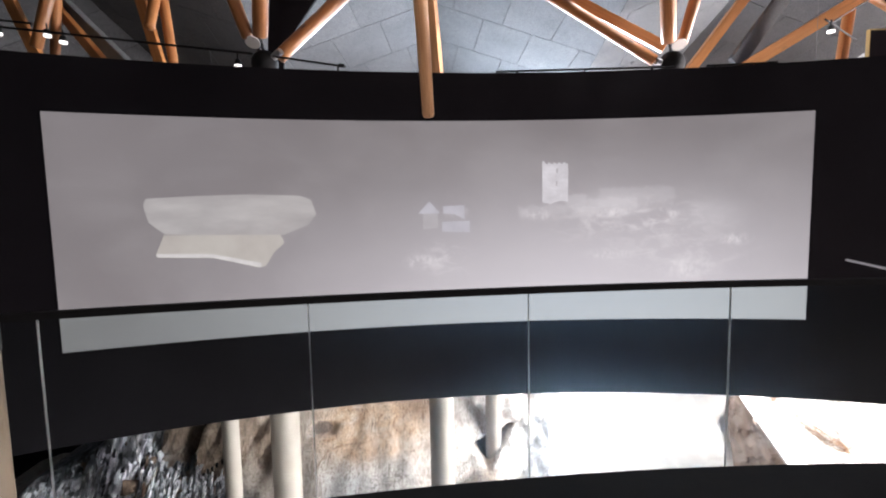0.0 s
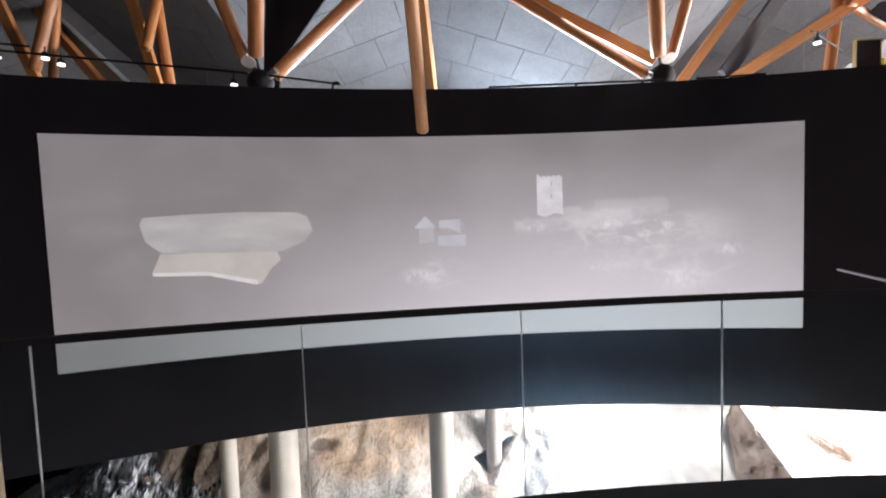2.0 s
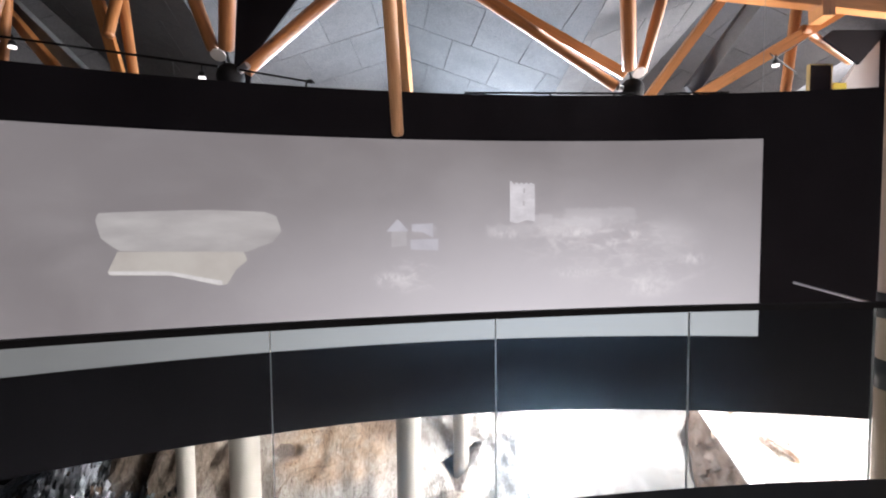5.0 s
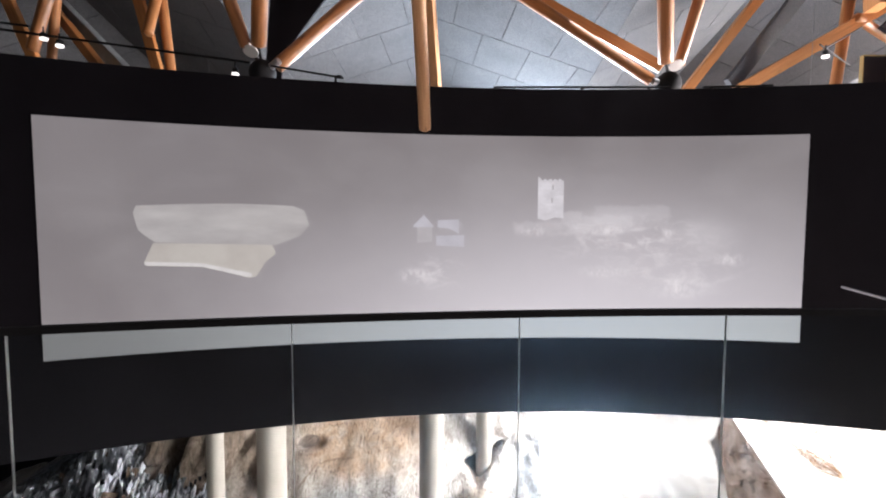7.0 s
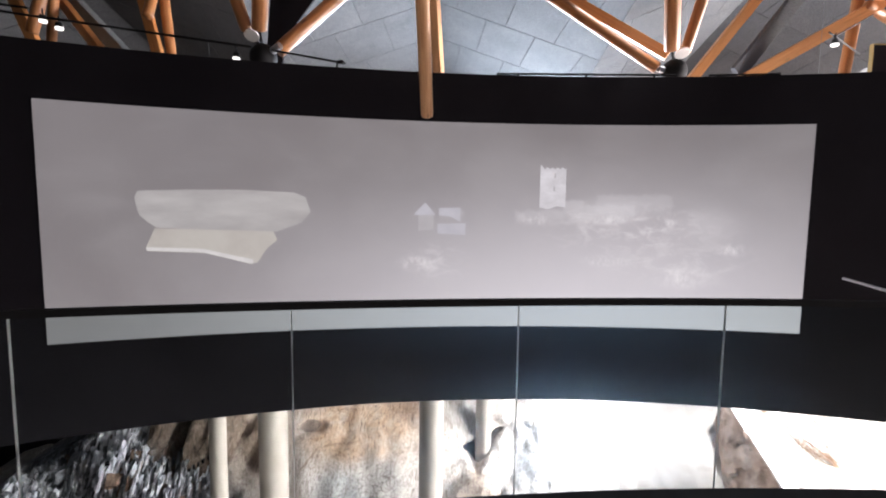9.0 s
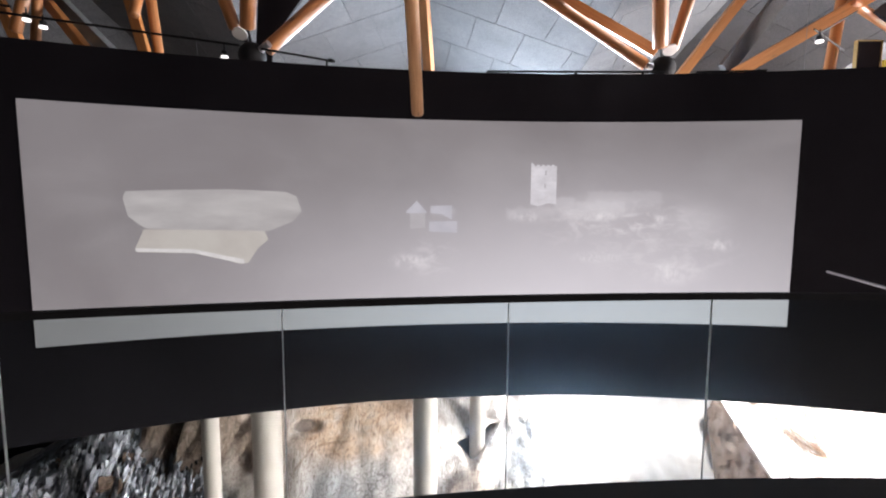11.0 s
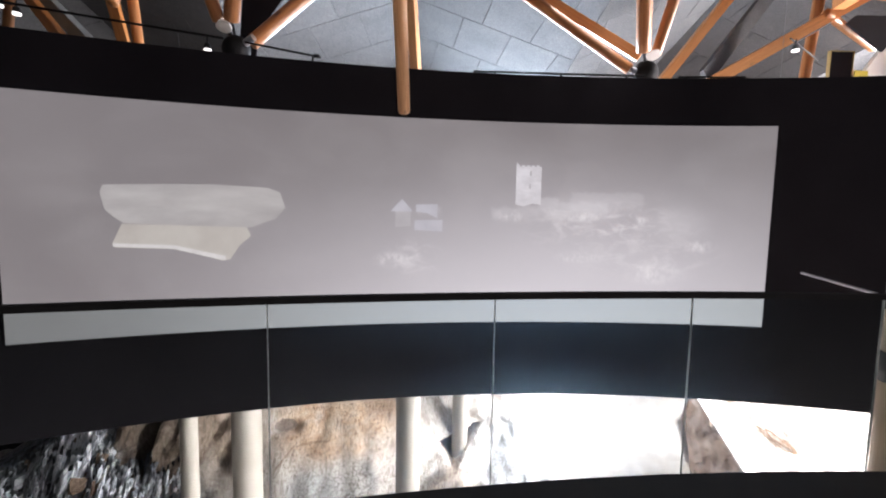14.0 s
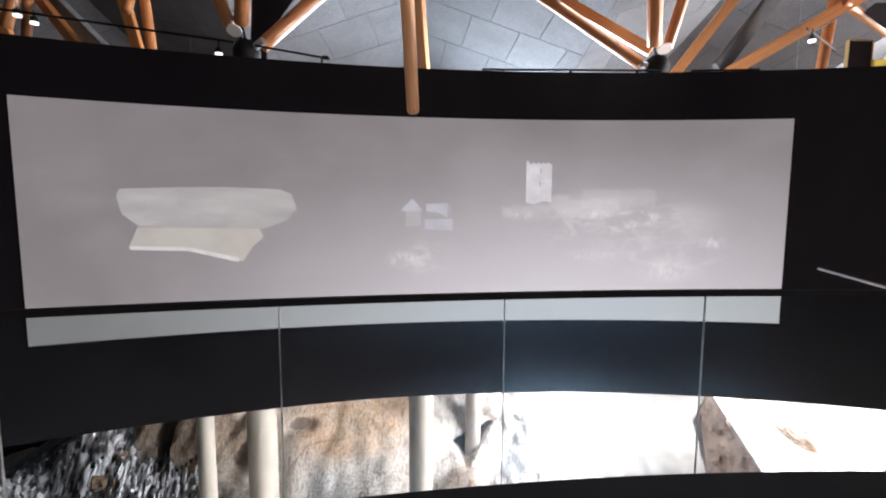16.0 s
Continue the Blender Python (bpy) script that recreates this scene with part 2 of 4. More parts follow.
    c = mix(t, ramp(t, hollow, ((0.30, (0, 0, 0)), (0.50, (0.85, 0.85, 0.85)))), c, (0.17, 0.13, 0.115))
    # thin steep cracks, in swarms
    streak = noise_tex(t, leaning(-20, (7.0, 4.0, 1.1)), 1.5, 4.0, 0.55, 1.2)
    thin = ramp(t, math_node(t, "ABSOLUTE", math_node(t, "SUBTRACT", streak, 0.5)), ((0.0, (1, 1, 1)), (0.022, (0, 0, 0))))
    swarm = ramp(t, noise_tex(t, v, 1.3, 4.0), ((0.36, (0, 0, 0)), (0.50, (1, 1, 1))))
    calm_side = math_node(t, "SUBTRACT", 1.0, capped(spread(t, x, z, 4.6, -3.2, 3.2, 3.0), 3.0, 0.85))
    line = math_node(t, "MULTIPLY", math_node(t, "MULTIPLY", thin, swarm), calm_side)
    c = mix(t, math_node(t, "MULTIPLY", line, 0.8), c, (0.17, 0.12, 0.095))
    # fibrous beds, seen as fine light and dark streaks
    fibre = noise_tex(t, leaning(-22, (16.0, 9.0, 2.0)), 1.6, 6.0, 0.65, 0.8)
    c = mix(t, math_node(t, "MULTIPLY", calm_side, 0.7), c, ramp(t, fibre, ((0.40, (0.40, 0.34, 0.31)), (0.47, (0.90, 0.89, 0.88)), (0.60, (1, 1, 1)))), "MULTIPLY")
    # one oblique crack through the ochre stain, and a level one above it
    wob = math_node(t, "MULTIPLY", math_node(t, "SUBTRACT", mid, 0.5), 0.25)
    off = math_node(t, "ADD", math_node(t, "SUBTRACT", math_node(t, "ADD", x, 2.63), math_node(t, "MULTIPLY", math_node(t, "ADD", z, 3.46), 0.76)), wob)
    cut = math_node(t, "MULTIPLY", ramp(t, math_node(t, "ABSOLUTE", off), ((0.008, (1, 1, 1)), (0.035, (0, 0, 0)))), capped(spread(t, x, z, -2.8, -3.68, 0.5, 0.34), 3.0))
    off = math_node(t, "ADD", math_node(t, "SUBTRACT", math_node(t, "ADD", z, 3.42), math_node(t, "MULTIPLY", math_node(t, "ADD", x, 2.3), 0.12)), wob)
    level = math_node(t, "MULTIPLY", ramp(t, math_node(t, "ABSOLUTE", off), ((0.008, (1, 1, 1)), (0.04, (0, 0, 0)))), capped(spread(t, x, z, -2.25, -3.4, 0.55, 0.3), 3.0))
    c = mix(t, capped(math_node(t, "MAXIMUM", cut, level), 0.65), c, (0.24, 0.15, 0.10))
    # patch shattered into small blocks
    jolt = t.nodes.new("ShaderNodeVectorMath")
    jolt.operation = "ADD"
    soft = add(t, "ShaderNodeTexNoise", Scale=5.0, Detail=3.0)
    t.links.new(v, soft.inputs["Vector"])
    small = t.nodes.new("ShaderNodeVectorMath")
    small.operation = "SCALE"
    small.inputs["Scale"].default_value = 0.22
    t.links.new(soft.outputs["Color"], small.inputs[0])
    t.links.new(v, jolt.inputs[0])
    t.links.new(small.outputs[0], jolt.inputs[1])
    cell = add(t, "ShaderNodeTexVoronoi", Scale=10.5)
    cell.feature = "DISTANCE_TO_EDGE"
    t.links.new(jolt.outputs[0], cell.inputs["Vector"])
    gaps = ramp(t, cell.outputs["Distance"], ((0.02, (1, 1, 1)), (0.11, (0, 0, 0))))
    gaps = math_node(t, "MULTIPLY", gaps, ramp(t, beds, ((0.40, (0.25, 0.25, 0.25)), (0.56, (1, 1, 1)))))
    broken = capped(spread(t, x, z, -1.35, -4.0, 0.75, 0.5), 2.2)
    gaps = math_node(t, "MULTIPLY", gaps, broken)
    c = mix(t, math_node(t, "MULTIPLY", broken, 0.6), c, (0.66, 0.63, 0.62))
    c = mix(t, math_node(t, "MULTIPLY", gaps, 0.8), c, (0.12, 0.09, 0.08))
    grit = math_node(t, "MULTIPLY", math_node(t, "ADD", calm_side, 0.25), 0.5)
    c = mix(t, grit, c, ramp(t, fine, ((0.36, (0.50, 0.45, 0.43)), (0.55, (1, 1, 1)))), "MULTIPLY")
    t.links.new(c, b.inputs["Base Color"])
    b.inputs["Roughness"].default_value = 0.9
    height = math_node(t, "SUBTRACT", math_node(t, "ADD", beds, fine), math_node(t, "ADD", line, gaps))
    bump(t, b, height, 0.4, 0.012)
    return m


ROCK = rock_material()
ROCK_BROWN = surface("brown_rock", (0.07, 0.042, 0.03), (0.26, 0.18, 0.135), 0.9, 3.6, 0, 0.9, fine=11.0)
SPUR_ROCK = surface("spur_rock", (0.22, 0.145, 0.11), (0.60, 0.47, 0.40), 0.9, 2.6, 0, 0.8, (1.3, 1.3, 0.8), fine=24.0)
PALE_SHALE = surface("pale_shale", (0.40, 0.41, 0.46), (0.74, 0.75, 0.82), 0.85, 3.0, 0, 0.8, (3.0, 3.0, 0.6), 14.0)
ROOT = surface("root", (0.16, 0.085, 0.05), (0.30, 0.18, 0.11), 0.8, 8.0, 0, 0.3)


# ---------------------------------------------------------------- mesh helpers
def link_mesh(name, bm, material, parent=None, label="", smooth=False):
    me = bpy.data.meshes.new(name)
    bm.normal_update()
    bm.to_mesh(me)
    bm.free()
    for m in material if isinstance(material, (list, tuple)) else (material,):
        me.materials.append(m)
    if smooth:
        me.polygons.foreach_set("use_smooth", [True] * len(me.polygons))
    ob = new(name, me)
    if parent:
        ob.parent = parent
    if label:
        ob["label"] = label
    return ob


def part(name, bm, material, parent, label="", smooth=False):
    return link_mesh(name, bm, material, parent, label, smooth)


def thing(name, label, category, group="", at=(0, 0, 0)):
    ob = new(name)
    ob.location = at
    ob.empty_display_size = 0.1
    return tagged(ob, label, category, group)


def box(x0, x1, y0, y1, z0, z1, bevel=0.0):
    bm = bmesh.new()
    bmesh.ops.create_cube(bm, size=1, matrix=Matrix.Translation(((x0 + x1) / 2, (y0 + y1) / 2, (z0 + z1) / 2))
                          @ Matrix.Diagonal((x1 - x0, y1 - y0, z1 - z0, 1)))
    if bevel:
        bmesh.ops.bevel(bm, geom=bm.edges[:], offset=bevel, segments=2, affect="EDGES")
    return bm


def on_arc(r, x):
    """The y of the arc of radius r round the common centre at x."""
    return CY + math.sqrt(r * r - (x - CX) ** 2)


def arc_point(r, a, z):
    return (CX + r * math.sin(a), CY + r * math.cos(a), z)


def arc_box(r0, r1, a0, a1, z0, z1, steps):
    """A block that follows the arc, between two radii, two angles and two heights."""
    bm = bmesh.new()
    rings = []
    for i in range(steps + 1):
        a = a0 + (a1 - a0) * i / steps
        rings.append([bm.verts.new(arc_point(r, a, z)) for r, z in ((r0, z0), (r1, z0), (r1, z1), (r0, z1))])
    for p, q in zip(rings, rings[1:]):
        for k in range(4):
            bm.faces.new((p[k], q[k], q[(k + 1) % 4], p[(k + 1) % 4]))
    bm.faces.new(rings[0][::-1])
    bm.faces.new(rings[-1])
    bmesh.ops.recalc_face_normals(bm, faces=bm.faces[:])
    return bm


def angle_of(r, x):
    return math.asin((x - CX) / r)


def axis_pose(a, b):
    """A pose at a whose z axis runs to b."""
    d = Vector(b) - Vector(a)
    return Matrix.Translation(a) @ d.to_track_quat("Z", "Y").to_matrix().to_4x4(), d.length


def log_mesh(length, r0, r1, rounded_end=False, sides=18, rings=12):
    """A slightly uneven round log along z, with eased ends."""
    bm = bmesh.new()
    prof = [(0, r0 * 0.90), (0.012, r0)]
    prof += [(length * i / rings, r0 + (r1 - r0) * i / rings) for i in range(1, rings)]
    if rounded_end:
        prof += [(length - 0.05, r1), (length - 0.02, r1 * 0.9), (length - 0.005, r1 * 0.62), (length, r1 * 0.3)]
    else:
        prof += [(length - 0.012, r1), (length, r1 * 0.90)]
    loops = []
    for z, r in prof:
        wob = 0.012 * r0 * math.sin(z * 3.1)
        loops.append([bm.verts.new((r * (1 + 0.015 * math.sin(3 * a + z * 2)) * math.cos(a) + wob,
                                    r * (1 + 0.015 * math.sin(2 * a - z)) * math.sin(a), z))
                      for a in (2 * math.pi * k / sides for k in range(sides))])
    for p, q in zip(loops, loops[1:]):
        for k in range(sides):
            bm.faces.new((p[k], p[(k + 1) % sides], q[(k + 1) % sides], q[k]))
    bm.faces.new(loops[0][::-1])
    bm.faces.new(loops[-1])
    return bm


def tube(a, b, r, sides=10):
    m, length = axis_pose(a, b)
    bm = bmesh.new()
    bmesh.ops.create_cone(bm, cap_ends=True, segments=sides, radius1=r, radius2=r, depth=length,
                          matrix=m @ Matrix.Translation((0, 0, length / 2)))
    return bm


# ---------------------------------------------------------------- roof
VALLEYS = (-20.7, -12.55, -4.4, 3.75, 10.5, 17.25)
FALL = 0.25


def roof(x, y):
    """Height of the ceiling: gables that run away from the balcony and fall to the back."""
    for v0, v1 in zip(VALLEYS, VALLEYS[1:]):
        if x <= v1:
            break
    return 6.3 + 1.35 * (1 - abs(2 * (x - v0) / (v1 - v0) - 1)) - FALL * (y - 7.0)


LIGHT_X0, LIGHT_X1, LIGHT_Y0, LIGHT_Y1 = 2.6, 10.8, 6.1, 7.8   # assumed roof light over the excavation, out of view


def build_ceiling():
    """Staggered ceiling boards with open joints, all in one mesh, over a dark deck."""
    bm = bmesh.new()
    gap = 0.008
    for v0, v1 in zip(VALLEYS, VALLEYS[1:]):
        mid = (v0 + v1) / 2
        for xa, xb in ((v0, mid), (mid, v1)):
            side = 1 if xa == mid else -1
            row = 0
            y = -9.0
            while y < 15.2:
                y0, y1 = y + gap, min(y + 1.34 - gap, 15.3)
                y += 1.34
                row += 1
                # courses run down the slope from the ridge, every other one shifted by half a board
                cuts = [0.0] + [c for c in ((k + (0.52 if row % 2 else 0.0)) * 1.2 for k in range(0, 4)) if 0.05 < c < abs(xb - xa) - 0.1] + [abs(xb - xa)]
                for ca, cb in zip(cuts, cuts[1:]):
                    ends = []
                    for c in (ca, cb):
                        lean = 0.0 if c in (cuts[0], cuts[-1]) else -0.08
                        ends.append([mid + side * (c + lean * k) for k in (-1, 1)])
                    (n0, f0), (n1, f1) = ends if side > 0 else ends[::-1]
                    x0, x1 = min(n0, f0), max(n1, f1)
                    if x1 > LIGHT_X0 and x0 < LIGHT_X1 and y1 > LIGHT_Y0 and y0 < LIGHT_Y1:
                        continue
                    low = [bm.verts.new((px, py, roof(min(max(px, xa + 1e-4), xb - 1e-4), py))) for px, py in
                           ((n0 + gap, y0), (n1 - gap, y0), (f1 - gap, y1), (f0 + gap, y1))]
                    up = [bm.verts.new(q.co + Vector((0, 0, 0.03))) for q in low]
                    bm.faces.new(low[::-1])
                    bm.faces.new(up)
                    for k in range(4):
                        bm.faces.new((low[k], low[(k + 1) % 4], up[(k + 1) % 4], up[k]))
            cuts = sorted({xa, xb} | {x for x in (LIGHT_X0, LIGHT_X1) if xa < x < xb})
            for ca, cb in zip(cuts, cuts[1:]):
                open_here = ca >= LIGHT_X0 - 1e-6 and cb <= LIGHT_X1 + 1e-6
                for ya, yb in (((-9.3, LIGHT_Y0), (LIGHT_Y1, 15.5)) if open_here else ((-9.3, 15.5),)):
                    deck = [bm.verts.new((px, py, roof(min(max(px, xa + 1e-4), xb - 1e-4), py) + dz)) for dz in (0.035, 0.2)
                            for px, py in ((ca, ya), (cb, ya), (cb, yb), (ca, yb))]
                    for f in ((3, 2, 1, 0), (4, 5, 6, 7), (0, 1, 5, 4), (1, 2, 6, 5), (2, 3, 7, 6), (3, 0, 4, 7)):
                        bm.faces.new([deck[k] for k in f]).material_index = 1
    bmesh.ops.recalc_face_normals(bm, faces=bm.faces[:])
    tagged(link_mesh("ceiling", bm, (BOARD, JOINT)), "folded ceiling of grey fibre boards with staggered joints", "ceiling", kind="structure")


build_ceiling()
# unseen baffle, added to keep roof-light spill off the front of the wall
baffle = box(LIGHT_X0 - 0.06, LIGHT_X0, LIGHT_Y0 - 0.1, LIGHT_Y1 + 0.1, 6.35, 7.1)
tagged(link_mesh("roof_light_baffle", baffle, BOARD), "unseen grey board baffle added at the end of the roof light", "lining", kind="structure")

# ---------------------------------------------------------------- shell
A0, A1 = -0.60, 0.775
wall_curved = link_mesh("wall_1", arc_box(R_WALL, R_WALL + 0.22, A0, A1, -1.48, 3.575, 120), BLACK)
for v in wall_curved.data.vertices:          # its foot drops a little towards both ends
    if v.co.z < 0 and v.co.x > 2:
        v.co.z -= 0.016 * (v.co.x - 2)
    elif v.co.z < 0 and v.co.x < -1:
        v.co.z -= 0.018 * (-1 - v.co.x)
tagged(wall_curved, "tall curved black wall that hangs over the excavation", "wall", kind="structure")

balcony = link_mesh("floor", arc_box(4.0, 16.45, -0.62, 0.66, -0.32, 0.0, 90), DARK_FLOOR)
tagged(balcony, "dark floor of the curved viewing balcony", "floor", kind="structure")


def shell_wall(name, x0, x1, y0, y1, z0, z1, label, material=BLACK):
    return tagged(link_mesh(name, box(x0, x1, y0, y1, z0, z1), material), label, "wall", kind="structure")


# south wall with the high opening to the assumed foyer
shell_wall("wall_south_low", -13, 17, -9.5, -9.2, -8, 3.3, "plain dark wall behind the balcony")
shell_wall("wall_south_high", -13, 17, -9.5, -9.2, 5.1, 11.5, "plain dark wall above the assumed foyer opening")
shell_wall("wall_south_west", -13, -1.1, -9.5, -9.2, 3.3, 5.1, "plain dark wall beside the assumed foyer opening")
shell_wall("wall_south_east", 2.1, 17, -9.5, -9.2, 3.3, 5.1, "plain dark wall beside the assumed foyer opening")
shell_wall("wall_west", -13.3, -13, -9.5, 16, -8, 11.5, "plain dark side wall")
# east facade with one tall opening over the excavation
# the low gap is made only for the added fill lamp
shell_wall("wall_east", 17, 17.3, -9.5, -6.4, -8, 11.5, "plain dark side wall beside an added low opening")
shell_wall("wall_east_sill", 17, 17.3, -6.4, 1.0, -8, -6.8, "plain dark side wall under an added low opening")
shell_wall("wall_east_head", 17, 17.3, -6.4, 1.0, -4.4, 11.5, "plain dark side wall above an added low opening")
# black panel added for the dark hollow behind the top of the broken bank
shell_wall("hollow_dark_panel", -12.9, -5.25, 8.8, 8.95, -6.0, 2.0, "black panel added for the dark hollow above the broken rock")
shell_wall("wall_east_far", 17, 17.3, 13.4, 16, -8, 11.5, "plain dark side wall beside a tall opening")
# north facade: sill, head and piers round the daylight opening
shell_wall("wall_north_low", -13, 17, 15.6, 15.9, -8, 0.8, "facade below the daylight opening", CONCRETE)
shell_wall("wall_north_west", -13, -1.0, 15.6, 15.9, 0.8, 8, "facade beside the daylight opening", CONCRETE)
shell_wall("wall_north_east", 7.2, 17, 15.6, 15.9, 0.8, 8, "facade beside the daylight opening", CONCRETE)
ground = link_mesh("ground", box(-300, 300, -300, 300, -8.6, -8.0), ROCK)
tagged(ground, "rocky ground under and round the hall", "ground", kind="structure")


# ---------------------------------------------------------------- rock
def smooth_step(a, b, x):
    k = min(max((x - a) / (b - a), 0), 1)
    return k * k * (3 - 2 * k)


def rock_y(x, z):
    """How far back the rock face lies at x and height z."""
    base = 8.5 - 1.3 * (1 - smooth_step(-6.2, -3.6, x)) - 0.5 * smooth_step(5, 9, x)
    slope = 0.55 + 0.55 * smooth_step(1.5, 4.5, x)
    y = base + slope * (z + 3.9)
    p = Vector((x, 0.0, z))
    calm = 1 - 0.65 * smooth_step(1.2, 3.5, x)
    calm -= 0.90 * smooth_step(-4.2, -3.3, x) * (1 - smooth_step(0.0, 1.6, x))
    y += 0.42 * calm * noise.fractal(p * 0.55, 1.0, 2.0, 4)
    # beds that dip steeply, broken into ledges
    bed = (x * 0.9 - z * 0.55) * 2.6 + 1.2 * noise.noise(p * 0.8)
    y += (0.006 + 0.145 * (1 - smooth_step(-4.6, -3.8, x))) * (abs((bed % 1.0) - 0.5) - 0.25)
    y += 0.085 * calm * noise.fractal(p * 2.6 + Vector((7, 3, 1)), 1.0, 2.1, 5)
    # black hollow above the broken bank
    y += 3.2 * smooth_step(0.0, 0.3, z + 2.12 + 0.52 * max(0.0, -5.3 - x) + 0.25 * noise.noise(p * 2.3)) * (1 - smooth_step(-5.2, -4.9, x))
    # rounded boulder beside the fissure
    d = math.hypot((x + 4.72) / 0.50, (z + 3.05) / 0.75) + 0.2 * noise.noise(p * 1.9)
    y -= 0.32 * (1 - smooth_step(0.55, 1.0, d))
    d = math.hypot((x + 5.45) / 0.24, (z + 2.72) / 0.42) + 0.2 * noise.noise(p * 2.9)
    y -= 0.22 * (1 - smooth_step(0.55, 1.0, d))
    # pocket in which a column stands
    w = 0.035 * noise.noise(p * 4.1)
    d = max((x - 0.34) * -0.80 - (z + 3.42) * 0.60, (x - 0.34) * -0.35 + (z + 3.42) * 0.94, (x - 1.45) * 0.78 - (z + 3.0) * 0.62)
    y += 0.85 * smooth_step(0.0, 0.12, w - d)
    # ledge under the pocket
    d = math.hypot((x - 0.68) / 0.55, (z + 4.28) / 0.42) + 0.2 * noise.noise(p * 3.3)
    y -= 0.16 * (1 - smooth_step(0.8, 1.0, d))
    # low dark cavity
    d = math.hypot((x + 2.82) / 0.36, (z + 3.12 - 0.1 * (x + 2.82)) / 0.16) + 0.15 * noise.noise(p * 4.0)
    y += 0.05 * (1 - smooth_step(0.5, 1.1, d))
    # dark fissure
    f = abs(x + 5.18 + 0.05 * (z + 3) + 0.06 * noise.noise(p * 3)) / (0.06 + 0.15 * smooth_step(-3.75, -2.8, z))
    y += 0.8 * (1 - smooth_step(0.3, 1.0, f)) * smooth_step(-3.7, -3.2, z)
    return y


def build_rock():
    nx, nz = 520, 160
    x0, x1, z0, z1 = -11.0, 16.9, -7.5, 1.2
    verts, faces = [], []
    for j in range(nz + 1):
        z = z0 + (z1 - z0) * j / nz
        for i in range(nx + 1):
            x = x0 + (x1 - x0) * i / nx
            verts.append((x, rock_y(x, z), z + 0.06 * noise.noise((x * 3, z * 3, 5))))
    for j in range(nz):
        for i in range(nx):
            a = j * (nx + 1) + i
            faces.append((a, a + 1, a + nx + 2, a + nx + 1))
    me = bpy.data.meshes.new("rock_face")
    me.from_pydata(verts, [], faces)
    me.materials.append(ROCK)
    tagged(new("rock_face", me), "weathered limestone face with ochre stains and cracks", "rock", kind="structure")


build_rock()


def column(x, y, d, z0, z1, label):
    bm = bmesh.new()
    bmesh.ops.create_cone(bm, cap_ends=True, segments=40, radius1=d / 2, radius2=d / 2, depth=z1 - z0)
    ob = link_mesh("column", bm, CONCRETE, smooth=True)
    ob.location = (x, y, (z0 + z1) / 2)
    return tagged(ob, label, "column", "columns in the excavation")


def chunk(seed, rough=0.25, cuts=2):
    """An angular piece of rock about one metre across."""
    rng = random.Random(seed)
    bm = bmesh.new()
    bmesh.ops.create_cube(bm, size=1)
    bmesh.ops.subdivide_edges(bm, edges=bm.edges[:], cuts=cuts, use_grid_fill=True)
    for v in bm.verts:
        v.co += Vector((rng.uniform(-1, 1), rng.uniform(-1, 1), rng.uniform(-1, 1))) * rough * 0.5
    return bm


def shale_material():
    """Blue-grey shale, each fragment with its own tone."""
    m, t, b = node_material("blue_grey_rock")
    geo, info = t.nodes.new("ShaderNodeNewGeometry"), t.nodes.new("ShaderNodeObjectInfo")
    tone = math_node(t, "FRACT", math_node(t, "ADD", geo.outputs["Random Per Island"], info.outputs["Random"]))
    v = coords(t, (2.5, 2.5, 0.8))
    grain = noise_tex(t, v, 9.0, 6.0, 0.7)
    c = ramp(t, tone, ((0.0, (0.05, 0.052, 0.06)), (0.35, (0.20, 0.205, 0.23)), (0.65, (0.56, 0.57, 0.63)), (0.96, (0.78, 0.78, 0.84)), (1.0, (0.30, 0.26, 0.23))))
    c = mix(t, 0.6, c, ramp(t, grain, ((0.32, (0.45, 0.45, 0.47)), (0.62, (1, 1, 1)))), "MULTIPLY")
    t.links.new(c, b.inputs["Base Color"])
    b.inputs["Roughness"].default_value = 0.85
    bump(t, b, grain, 0.8, 0.006)
    return m


